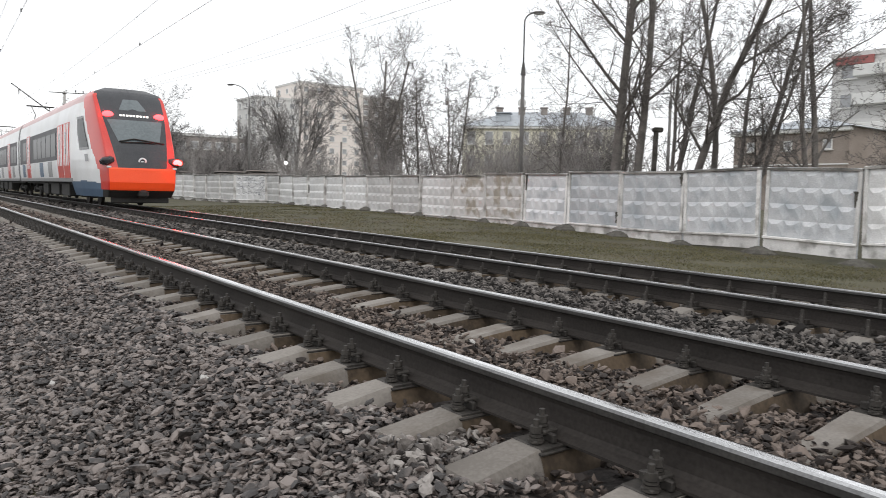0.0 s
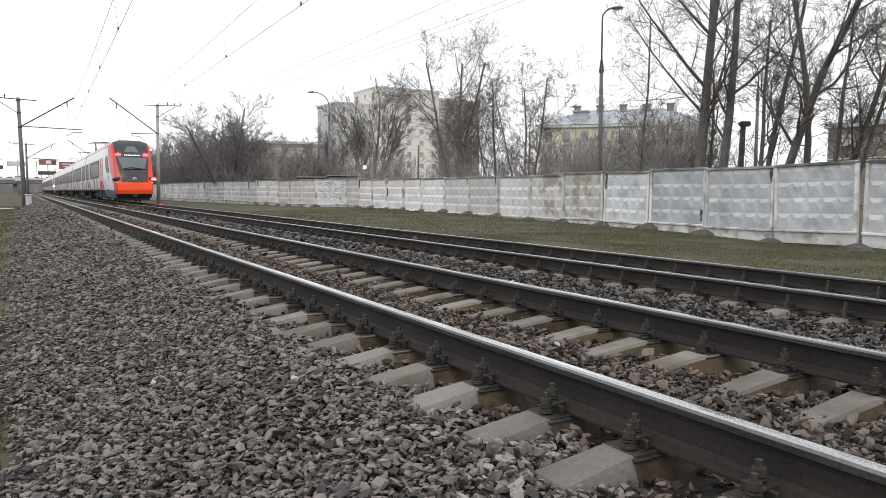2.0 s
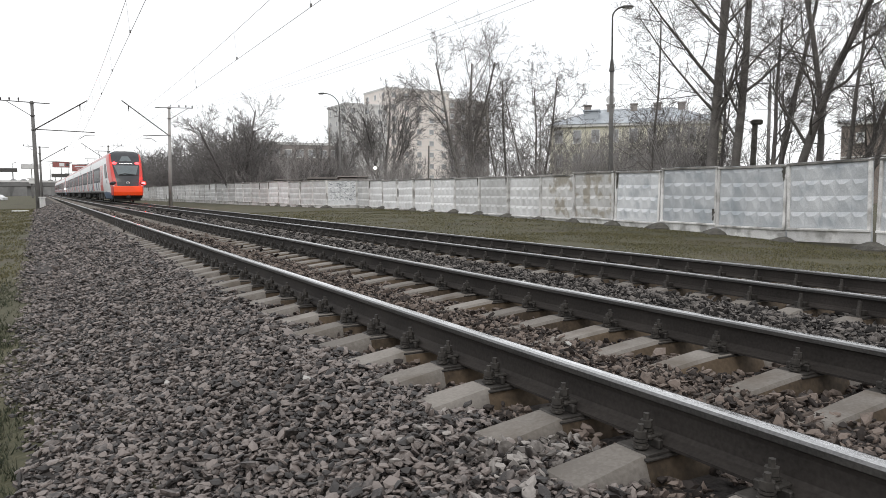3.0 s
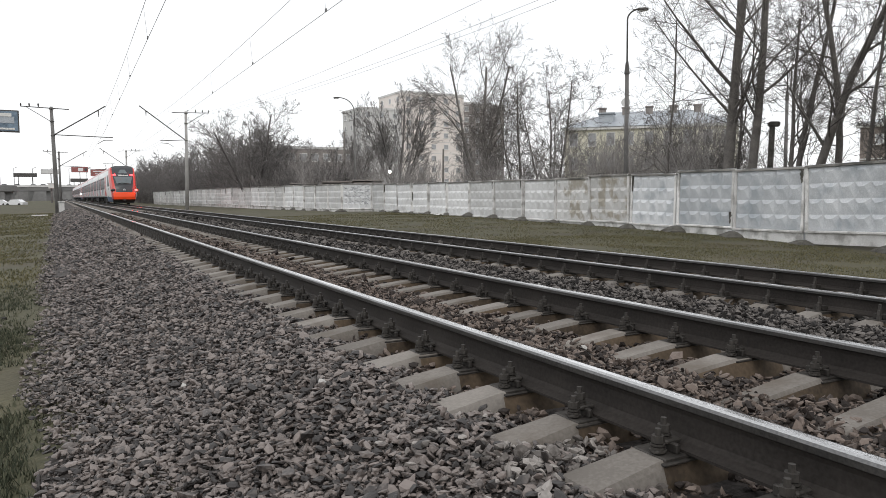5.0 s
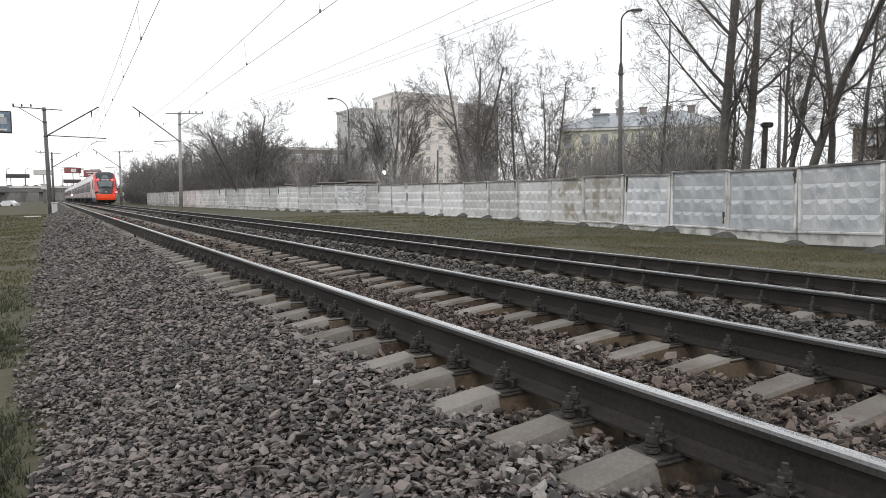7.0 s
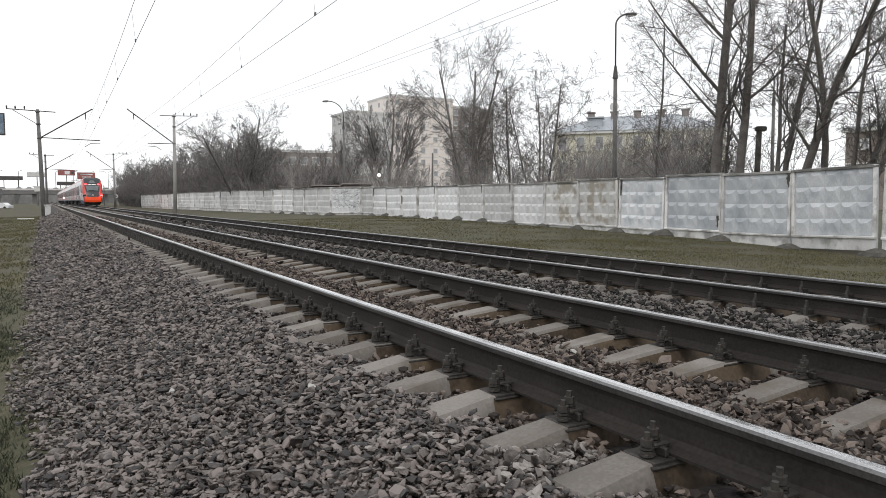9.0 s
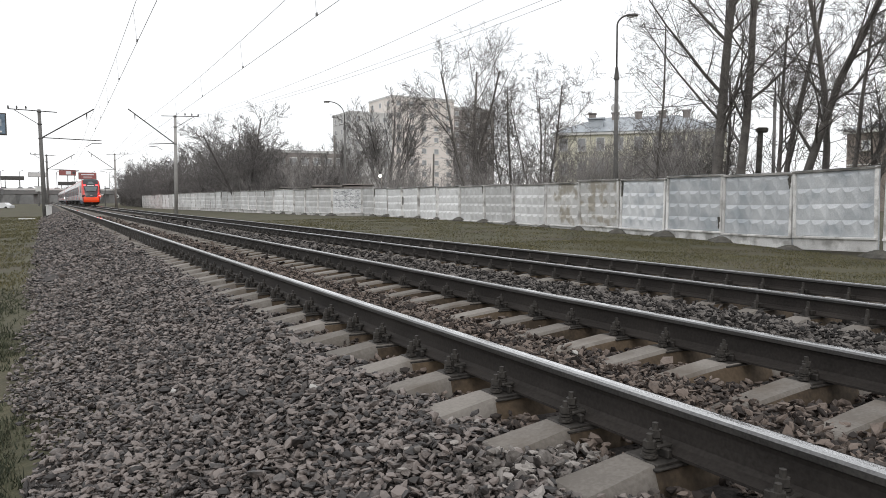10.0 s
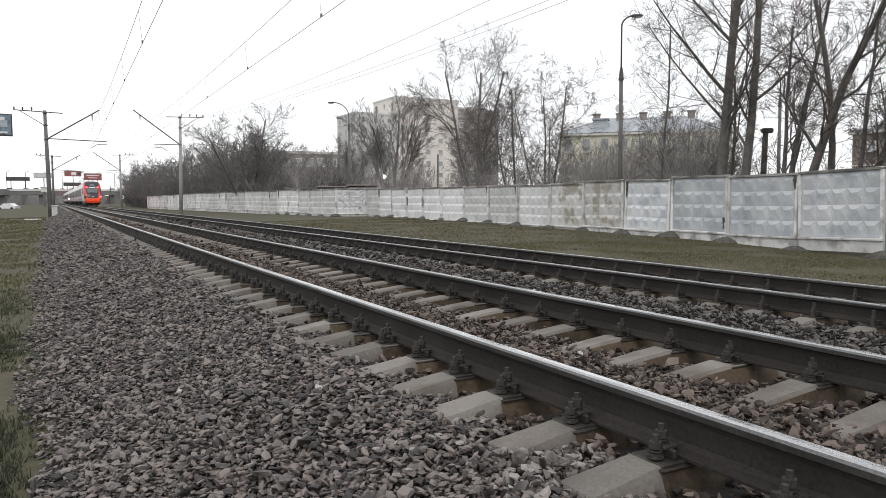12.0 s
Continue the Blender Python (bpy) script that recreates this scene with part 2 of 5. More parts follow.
# ---- geometry helpers ----
class Geo:
    """Vertices and faces of one mesh, with a material slot for each face."""

    def __init__(self):
        self.v, self.f, self.m = [], [], []

    def add(self, verts, faces, m=0):
        o = len(self.v)
        self.v += [tuple(p) for p in verts]
        self.f += [tuple(i + o for i in q) for q in faces]
        self.m += [m] * len(faces)
        return self

    def box(self, c, s, m=0, rot=None, chamfer=0.0):
        hx, hy, hz = s[0] / 2, s[1] / 2, s[2] / 2
        if chamfer <= 0:
            p = [Vector((a * hx, b * hy, d * hz)) for a in (-1, 1) for b in (-1, 1) for d in (-1, 1)]
            f = [(0, 1, 3, 2), (4, 6, 7, 5), (0, 4, 5, 1), (2, 3, 7, 6), (0, 2, 6, 4), (1, 5, 7, 3)]
        else:
            k = min(chamfer, hx * 0.9, hy * 0.9, hz * 0.9)
            ring = lambda x, y, z: [Vector(q) for q in ((x - k, -y, z), (x, -y + k, z), (x, y - k, z), (x - k, y, z), (-x + k, y, z), (-x, y - k, z), (-x, -y + k, z), (-x + k, -y, z))]
            p = ring(hx - k, hy - k, -hz) + ring(hx, hy, -hz + k) + ring(hx, hy, hz - k) + ring(hx - k, hy - k, hz)
            f = [tuple(range(7, -1, -1)), tuple(range(24, 32))]
            for r in range(3):
                f += [(r * 8 + i, r * 8 + (i + 1) % 8, r * 8 + 8 + (i + 1) % 8, r * 8 + 8 + i) for i in range(8)]
        if rot is not None:
            p = [rot @ q for q in p]
        return self.add([q + Vector(c) for q in p], f, m)

    def tube(self, pts, radii, n=6, m=0, caps=True):
        pts = [Vector(p) for p in pts]
        if not hasattr(radii, "__len__"):
            radii = [radii] * len(pts)
        vs, up = [], None
        for i, p in enumerate(pts):
            d = (pts[min(i + 1, len(pts) - 1)] - pts[max(i - 1, 0)]).normalized()
            if up is None:
                up = Vector((0, 0, 1)) if abs(d.z) < 0.9 else Vector((1, 0, 0))
            a = d.cross(up).normalized()
            b = a.cross(d)
            up = b
            for k in range(n):
                w = 2 * math.pi * k / n
                vs.append(p + (a * math.cos(w) + b * math.sin(w)) * radii[i])
        fs = [(i * n + k, i * n + (k + 1) % n, (i + 1) * n + (k + 1) % n, (i + 1) * n + k) for i in range(len(pts) - 1) for k in range(n)]
        if caps:
            fs += [tuple(range(n - 1, -1, -1)), tuple(range((len(pts) - 1) * n, len(pts) * n))]
        return self.add(vs, fs, m)

    def sweep(self, profile, stations, m=0, closed=True, mats=None):
        """profile: (x, z) points; stations: (x, y, z) places along which it is drawn."""
        n = len(profile)
        vs = [(sx + x, sy, sz + z) for sx, sy, sz in stations for x, z in profile]
        o, k = len(self.v), n if closed else n - 1
        self.v += vs
        for i in range(len(stations) - 1):
            for j in range(k):
                self.f.append((o + i * n + j, o + i * n + (j + 1) % n, o + (i + 1) * n + (j + 1) % n, o + (i + 1) * n + j))
                self.m.append(mats[j] if mats else m)
        if closed:
            self.f += [tuple(o + j for j in range(n - 1, -1, -1)), tuple(o + (len(stations) - 1) * n + j for j in range(n))]
            self.m += [m, m]
        return self

    def mesh(self, name, materials, smooth=False):
        me = bpy.data.meshes.new(name)
        me.from_pydata(self.v, [], self.f)
        for x in materials:
            me.materials.append(M[x])
        me.polygons.foreach_set("material_index", self.m)
        if smooth:
            me.polygons.foreach_set("use_smooth", [True] * len(self.f))
        me.update()
        return me


def thing(name, m=None, label="", category="", group="", kind=""):
    ob = new(name)
    if m is not None:
        ob.matrix_basis = m
    return tagged(ob, label, category, group, kind)


def part(name, geo, materials, parent, label="", m=None, smooth=False):
    """One mesh object under a thing or under a part."""
    me = geo.mesh(name, materials, smooth) if isinstance(geo, Geo) else geo
    ob = new(name, me)
    ob.parent = parent
    if m is not None:
        ob.matrix_basis = m
    return tagged(ob, label)


def solo(name, geo, materials, label, category="", kind="", group="", m=None, smooth=False):
    ob = new(name, geo.mesh(name, materials, smooth))
    if m is not None:
        ob.matrix_basis = m
    return tagged(ob, label, category, group, kind)


# ---- the lie of the land: the line runs straight, slightly to the left, and climbs ----
def bend(y):
    return -0.0285 * y


def rise(y):
    return 0.0055 * y if y < 30 else 0.165 + 0.0047 * (y - 30)


def lie(y):
    """Slope of the ground beside the line."""
    return -0.03 if y < 5 else (-0.03 + 0.0052 * (y - 5) ** 2 / 50 if y < 30 else 0.035 + 0.0052 * (y - 30))


SLEEPER, SLEEPER_2 = 0.4893, 0.5615
TRACK_2, SHIFT_2 = 4.48, 0.224
DROP_2 = -0.188
CANT = -0.0155
# how far the nearest sleepers lie off their even step
UNEVEN = [-0.019, 0.011, 0.001, 0.041, 0.013, -0.018, -0.008, -0.025, -0.012, -0.021]
LAND = [(-600, -0.9), (-60, -0.8), (-12, -0.62), (-5, -0.55), (-3.1, -0.52), (-2.45, -0.47), (-1.6, -0.27), (-0.85, -0.1), (2.4, -0.2), (3.3, -0.26), (6.9, -0.38), (7.5, -0.4), (8.2, -0.42), (12, -0.47), (19, -0.5), (24, -0.45), (60, -0.2), (700, 0.5)]


def land(x, y):
    """Height of the turf at a place."""
    xs, zs = [a for a, _ in LAND], [b for _, b in LAND]
    z = float(np.interp(x - bend(y), xs, zs)) + lie(y)
    if x > 8:
        z += (0.03 * (y - 18) if y < 18 else min(0.3, 0.013 * (y - 18)) * max(0.0, 1 - y / 200)) * min(1.0, (x - 8) / 10)
    return z + 0.03 * noise.noise((x * 0.35, y * 0.35, 0)) * (1 if abs(x) < 60 else 0)


def ground_sheet():
    g = Geo()
    xs = [-900, -300, -120, -60, -30, -20, -14, -10, -8, -6.5, -5.2, -4.4, -3.8, -3.3, -2.9, -2.45, -1.6, -0.85, 0.8, 2.4, 3.3, 5, 6.55, 7.0, 7.5, 8.2, 9, 10, 11, 12, 13.5, 15, 16.5, 18, 19, 20, 22, 26, 34, 50, 90, 200, 500, 1000]
    ys = [-300, -80, -30, -12] + [-6 + 1.5 * i for i in range(30)] + [42 + 4 * i for i in range(30)] + [170, 190, 220, 260, 300, 350, 400, 500, 700, 1000, 2500]
    for y in ys:
        for x in xs:
            g.v.append((x + bend(min(y, 420)), y, land(x + bend(min(y, 420)), min(y, 420))))
    n = len(xs)
    for i in range(len(ys) - 1):
        for j in range(n - 1):
            g.f.append((i * n + j, i * n + j + 1, (i + 1) * n + j + 1, (i + 1) * n + j))
            g.m.append(0)
    solo("ground", g, ["ground"], "short dry green and brown grass with bare soil beside the line", "ground", "structure", smooth=True)


ground_sheet()

# ballast bed: a raised body of gravel under both tracks, ragged at its foot
def bed_height(x):
    return float(np.interp(x, [-2.75, -2.4, -1.5, -0.75, -0.52, -0.3, 0.2, 0.45, 1.15, 1.4, 1.9, 2.12, 2.35, 2.9, 3.7, 4.1, 4.7, 4.95, 5.6, 5.9, 6.3, 6.7, 7.2, 7.95],
                           [-1.0, -0.62, -0.27, -0.06, -0.045, -0.085, -0.1, -0.05, -0.085, -0.14, -0.14, -0.085, -0.1, -0.155, -0.185, -0.245, -0.3, -0.26, -0.275, -0.34, -0.34, -0.32, -0.38, -0.56]))


def ballast_bed():
    g = Geo()
    xs = [-2.75, -2.5, -2.2, -1.9, -1.6, -1.3, -1.0, -0.75, -0.52, -0.3, 0.2, 0.45, 0.8, 1.15, 1.4, 1.9, 2.12, 2.4, 2.9, 3.4, 3.8, 4.35, 4.6, 5.3, 5.55, 6.0, 6.35, 6.7, 7.1, 7.6, 7.95]
    ys = [-10 + 0.5 * i for i in range(120)] + [50 + 3 * i for i in range(50)] + [200 + 15 * i for i in range(22)]
    for y in ys:
        for x in xs:
            rag = 0.35 * noise.noise((x * 0.3, y * 0.45, 3)) if x < -1.8 else 0
            g.v.append((x + rag + bend(y), y, bed_height(x) + rise(y) + 0.025 * noise.noise((x * 1.7, y * 1.7, 0))))
    n = len(xs)
    for i in range(len(ys) - 1):
        for j in range(n - 1):
            g.f.append((i * n + j, i * n + j + 1, (i + 1) * n + j + 1, (i + 1) * n + j))
            g.m.append(0)
    return solo("ballast_bed", g, ["bed"], "bed of brown-grey crushed stone under both tracks, darkened as gap shade", "ballast", "structure", smooth=True)


BED = ballast_bed()

# ---- tracks ----
RAIL_HALF = [(0.075, 0.0), (0.075, 0.011), (0.03, 0.026), (0.012, 0.042), (0.009, 0.075), (0.0095, 0.115), (0.015, 0.133), (0.0365, 0.144), (0.0375, 0.166), (0.031, 0.176), (0.014, 0.18)]
RAIL = RAIL_HALF + [(-x, z) for x, z in reversed(RAIL_HALF)]
RAIL_MATS = [0] * 22
# Sky highlight put into the colour: far-side head faces bright, near-side ones dimmer.
for k in (8, 11, 12, 13):
    RAIL_MATS[k] = 2
RAIL_MATS[9] = RAIL_MATS[10] = 1
RAIL_MATS[11] = 3


def sleeper_mesh():
    """A concrete sleeper, 2.7 m long, with raised seats and sloped flanks."""
    g = Geo()
    st = [(-1.33, 0.105, -0.085), (-1.3, 0.115, -0.058), (-0.99, 0.1, -0.006), (-0.6, 0.098, 0.0), (-0.42, 0.094, -0.02), (0, 0.085, -0.075), (0.42, 0.094, -0.02), (0.6, 0.098, 0.0), (0.99, 0.1, -0.006), (1.3, 0.115, -0.058), (1.33, 0.105, -0.085)]
    n = 6
    for x, w, z in st:
        g.v += [(x, -w - 0.06, -0.22), (x, -w + 0.012, z - 0.02), (x, -w + 0.025, z), (x, w - 0.025, z), (x, w - 0.012, z - 0.02), (x, w + 0.06, -0.22)]
    for i in range(len(st) - 1):
        for j in range(n):
            g.f.append((i * n + j, (i + 1) * n + j, (i + 1) * n + (j + 1) % n, i * n + (j + 1) % n))
            # flanks from seat to seat take a darker brown than the top
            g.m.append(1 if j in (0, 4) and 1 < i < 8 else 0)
    g.f += [tuple(range(n)), tuple(range((len(st) - 1) * n + n - 1, (len(st) - 1) * n - 1, -1))]
    g.m += [0, 0]
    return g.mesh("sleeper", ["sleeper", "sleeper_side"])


def hexbolt(g, x, y, z0, z1, r=0.011):
    g.tube([(x, y, z0), (x, y, z1)], r, 6)
    zn = z0 + (z1 - z0) * 0.45
    g.tube([(x, y, zn), (x, y, zn + 0.026)], r * 2.0, 6)
    for k in range(3):
        g.tube([(x, y, zn - 0.011 - 0.012 * k), (x, y, zn - 0.003 - 0.012 * k)], r * (2.2 + 0.12 * k), 10)


def fastening_mesh():
    """Base plate with ribs, clips, clip bolts and anchor bolts on both sides of a rail."""
    g = Geo()
    g.box((0, 0, 0.009), (0.36, 0.16, 0.018), 0, None, 0.004)
    g.box((0, 0, 0.0), (0.39, 0.19, 0.01), 0, None, 0.003)
    for s in (-1, 1):
        g.box((s * 0.098, 0, 0.036), (0.022, 0.13, 0.036), 0, None, 0.004)
        g.box((s * 0.09, 0, 0.054), (0.075, 0.07, 0.02), 0, None, 0.006)
        hexbolt(g, s * 0.108, 0.0, 0.045, 0.138, 0.012)
        hexbolt(g, s * 0.156, -0.02, 0.018, 0.11, 0.012)
        g.box((s * 0.156, -0.02, 0.03), (0.05, 0.05, 0.018), 0, None, 0.006)
    return g.mesh("fastening", ["iron"])


def simple_fastening_mesh():
    g = Geo()
    g.box((0, 0, 0.008), (0.38, 0.18, 0.02))
    for s in (-1, 1):
        g.box((s * 0.094, 0, 0.045), (0.07, 0.1, 0.04))
        g.tube([(s * 0.108, 0, 0.05), (s * 0.108, 0, 0.15)], [0.024, 0.014], 5)
        g.tube([(s * 0.156, -0.02, 0.018), (s * 0.156, -0.02, 0.1)], [0.026, 0.014], 5)
    return g.mesh("fastening", ["iron"])


SLEEPER_MESH, FASTENING_MESH, FAR_FASTENING_MESH = sleeper_mesh(), fastening_mesh(), simple_fastening_mesh()


def track(x0, z0, shift, step, uneven, label):
    t = thing("railway_track", None, label, "railway track", "pair of railway tracks", "structure")
    ys = [-12 + 2 * i for i in range(56)] + [100 + 6 * i for i in range(72)]
    for k in (0, 1):
        g = Geo()
        g.sweep(RAIL, [(x0 + 1.595 * k + bend(y), y, z0 + 0.02 + rise(y) + CANT * 1.595 * k) for y in ys], 0, True, RAIL_MATS)
        part("rail", g, ["rail", "railtop", "railside", "railmid"], t, "steel rail with a polished running face")
    rng = random.Random(int(x0 * 10) + 3)
    far_s, far_f = Geo(), Geo()
    sv, sf = [v.co.copy() for v in SLEEPER_MESH.vertices], [tuple(p.vertices) for p in SLEEPER_MESH.polygons]
    for i in range(-6, 440):
        y = i * step + shift + (uneven[i] if 0 <= i < len(uneven) else rng.uniform(-0.012, 0.012))
        ym = y + 0.0285 * 0.7975
        m = pose(x0 + 0.7975 + bend(ym) + rng.uniform(-0.012, 0.012), ym, z0 + 0.017 + rise(ym) + CANT * 0.7975, 0, -math.degrees(math.atan(CANT)), 1.63 + rng.uniform(-0.4, 0.4))
        if y < 75:
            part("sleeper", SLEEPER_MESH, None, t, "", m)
        else:
            far_s.add([m @ v for v in sv], sf)
        for k in (0, 1):
            yf = y + 0.0285 * 1.595 * k
            mf = pose(x0 + 1.595 * k + bend(yf), yf, z0 + rise(yf) + CANT * 1.595 * k + 0.002, 0, 0, 1.63)
            if y < 55:
                part("fastening", FASTENING_MESH if y < 13 and x0 < 2 else FAR_FASTENING_MESH, None, t, "", mf)
            elif y < 110:
                far_f.box(mf.translation + Vector((0, 0, 0.045)), (0.34, 0.14, 0.09))
    tagged(part("far_sleepers", far_s, ["sleeper"], t), kind="stuff")
    tagged(part("far_fastenings", far_f, ["iron"], t), kind="stuff")
    return t


track(0.0, 0.0, 0.0, SLEEPER, UNEVEN, "steel rails bolted to concrete sleepers in dark ballast")
track(TRACK_2, DROP_2, SHIFT_2, SLEEPER_2, (), "steel rails on concrete sleepers beside a grass strip")

# ---- fence of precast concrete panels ----
def panel_meshes():
    """Meshes of a 3 m panel: slab with a relief of low pyramids, rims and plinth. Front is local +y."""
    W, H, rim, foot = 2.94, 2.55, 0.1, 0.36
    g = Geo()
    g.box((0, -0.05, H / 2), (W, 0.06, H), 0)
    cols, rows = 5, 4
    cw, ch = (W - 2 * rim) / cols, (H - foot - 2 * rim) / rows
    for i in range(cols):
        for j in range(rows):
            x0, z0 = -W / 2 + rim + i * cw, foot + rim + j * ch
            e = 0.006
            a = [(x0 + e, -0.01, z0 + e), (x0 + cw - e, -0.01, z0 + e), (x0 + cw - e, -0.01, z0 + ch - e), (x0 + e, -0.01, z0 + ch - e)]
            q = [(x0 + 0.22 * cw, 0.016, z0 + 0.36 * ch), (x0 + 0.7 * cw, 0.016, z0 + 0.34 * ch), (x0 + 0.74 * cw, 0.045, z0 + 0.7 * ch), (x0 + 0.36 * cw, 0.045, z0 + 0.73 * ch)]
            g.add(a + q, [(3, 2, 6, 7), (2, 1, 5, 6), (1, 0, 4, 5), (0, 3, 7, 4), (7, 6, 5, 4)])
            g.add([(x0, -0.012, z0), (x0 + cw, -0.012, z0), (x0 + cw, -0.012, z0 + ch), (x0, -0.012, z0 + ch)], [(3, 2, 1, 0)])
    made = {"slab": g}
    r = Geo()
    r.box((0, -0.012, foot + (H - foot) / 2), (rim, 0.14, H - foot - 0.004), 0, None, 0.014)
    made["side_rim"] = r.mesh("side_rim", ["fence_rim"])
    r = Geo()
    top = [(-W / 2 - 0.01 + (W + 0.02) * k / 14) for k in range(15)]
    for x in top:
        d = 0.02 * noise.noise((x * 3.1, 0, 7.7)) - 0.008
        r.v += [(x, -0.09, H - 0.09), (x, 0.075, H - 0.085), (x, 0.07 + d, H + d), (x, -0.085, H + d * 0.6)]
    for k in range(14):
        r.f += [(k * 4 + j, k * 4 + 4 + j, k * 4 + 4 + (j + 1) % 4, k * 4 + (j + 1) % 4) for j in range(4)]
    r.f += [(0, 1, 2, 3), (59, 58, 57, 56)]
    r.m = [0] * len(r.f)
    made["top_rim"] = r.mesh("top_rim", ["fence_cap"])
    r = Geo()
    r.box((0, 0.0, foot + rim * 0.4), (W - 0.006, 0.2, rim * 0.8), 0, None, 0.014)
    made["bottom_rim"] = r.mesh("bottom_rim", ["fence_rim"])
    r = Geo()
    r.box((0, -0.02, foot / 2), (W - 0.02, 0.09, foot), 0, None, 0.008)
    made["plinth"] = r.mesh("plinth", ["fence_rim"])
    return made


PANEL = panel_meshes()
SLAB = {k: PANEL["slab"].mesh("panel", [k]) for k in ("fence", "paint_blue", "graffiti_white", "fence_brown")}


def fence_panel(parent, surface, m, label=""):
    p = part("panel", SLAB[surface], None, parent, label, m)
    for x in (-1.42, 1.42):
        part("side_rim", PANEL["side_rim"], None, p, "", pose(x, 0, 0))
    for k in ("top_rim", "bottom_rim", "plinth"):
        part(k, PANEL[k], None, p)
    return p


def drip_mesh(seed):
    """A ragged dark patch of grime, a few millimetres proud of the slab."""
    rng = random.Random(seed)
    g = Geo()
    n = 7
    for k in range(n):
        u = k / (n - 1)
        half = (0.05 + 0.09 * rng.random()) * (1 - 0.75 * u)
        x = 0.03 * rng.uniform(-1, 1)
        g.v += [(x - half, 0.0, -0.75 * u), (x + half, 0.0, -0.75 * u), (x + half * 0.8, -0.05, -0.75 * u), (x - half * 0.8, -0.05, -0.75 * u)]
    for k in range(n - 1):
        g.f += [(k * 4 + j, k * 4 + (j + 1) % 4, k * 4 + 4 + (j + 1) % 4, k * 4 + 4 + j) for j in range(4)]
    g.m = [0] * len(g.f)
    return g.mesh("grime", ["moss"])


DRIPS = [drip_mesh(k) for k in range(4)]


def footing():
    """A truncated concrete socket that holds two panel ends."""
    g = Geo()
    n = 10
    for z, r in ((-0.25, 0.62), (0.02, 0.54), (0.1, 0.4), (0.18, 0.22), (0.22, 0.1)):
        for k in range(n):
            w = 2 * math.pi * k / n
            d = 1 + 0.4 * noise.noise((k * 1.3, z * 5, 1.5))
            g.v.append((r * d * 1.1 * math.cos(w), r * d * 0.75 * math.sin(w), z))
    for i in range(4):
        g.f += [(i * n + k, i * n + (k + 1) % n, (i + 1) * n + (k + 1) % n, (i + 1) * n + k) for k in range(n)]
        g.m += [0] * n
    g.f.append(tuple(range(4 * n, 5 * n)))
    g.m.append(0)
    return solo("fence_footing", g, ["moss"], "dark mossy concrete footing under the fence joint", "footing", group="fence footings")


def spaced(path, step):
    """Points at an even step along a polyline."""
    out, carry = [Vector(path[0])], 0.0
    for a, b in zip(path, path[1:]):
        a, b = Vector(a), Vector(b)
        d, s = (b - a).length, step - carry
        while s <= d + 1e-6:
            out.append(a + (b - a) * (s / d))
            s += step
        carry = d - (s - step)
    return out


FENCE_A = [(18.75, -3.65), (18.95, 11.2), (19.0, 14.1), (19.45, 22.9), (19.77, 29.3), (19.6, 36), (19.5, 41.4), (20.0, 58.0)]
FENCE_C = [(17.65, 56.95), (17.1, 63.0), (16.1, 77.0), (15.0, 92.0), (12.9, 125), (11.0, 158.0)]


def fence_top(y):
    return float(np.interp(y, [0, 14, 35, 42, 50, 58, 70, 90, 158], [2.0, 1.97, 2.0, 2.1, 2.2, 2.3, 2.4, 2.55, 2.8]))


def fence():
    rng = random.Random(11)
    whole = thing("concrete_fence", None, "long weathered grey fence of precast concrete panels", "fence")
    foot, placed = footing(), False
    nodes_a, nodes_c = spaced(FENCE_A, 2.965), spaced(FENCE_C, 2.965)
    runs = [(nodes_a, "a"), ([nodes_a[-1], Vector(FENCE_C[0])], "b"), (nodes_c, "c")]
    for nodes, run in runs:
        for i, (a, b) in enumerate(zip(nodes, nodes[1:])):
            c, d = (a + b) / 2, b - a
            yaw = math.degrees(math.atan2(d.y, d.x))
            surface, label = "fence", ""
            if run == "b":
                surface, label = "graffiti_white", "whitewashed panel covered in dark graffiti strokes"
            elif run == "a" and i in (4, 5, 6, 7, 8):
                surface, label = "paint_blue", "panel with blotchy pale blue-grey overpaint"
            elif run == "a" and i in (9, 10):
                surface, label = "fence_brown", "panel with faded brown stains"
            m = pose(c.x, c.y, fence_top(c.y) - 2.59 + rng.uniform(-0.035, 0.035), rng.uniform(-1.3, 1.3), rng.uniform(-0.7, 0.7), yaw + rng.uniform(-0.7, 0.7))
            if run == "b":
                m = m @ Matrix.Diagonal((0.87, 1, 1, 1))
            elif run == "a" and i in (3, 4, 5, 8):
                m = m @ pose(0, 0, 0, 0, (1.0, -1.1, 0.5, 0, 0, -0.6)[i - 3], 0) @ Matrix.Diagonal((0.955, 1, 1, 1))
            p = fence_panel(whole, surface, m, label)
            if run == "b":
                graffiti(p)
            elif rng.random() < 0.55:
                part("grime", DRIPS[i % 4], None, p, "dark streak of grime", pose(rng.choice((-1.36, 1.36)), 0.062, rng.choice((2.5, 2.46, 1.9, 0.98))) @ Matrix.Diagonal((rng.uniform(0.5, 0.9), 1, rng.uniform(0.5, 0.95), 1)))
            if run != "b" and c.y < 75:
                fm = pose(a.x - 0.05, a.y, land(a.x, a.y) + rng.uniform(-0.08, 0.04), 0, 0, yaw + rng.uniform(-15, 15))
                if placed:
                    copy_thing(foot, fm)
                else:
                    foot.matrix_basis, placed = fm, True
    return nodes_a


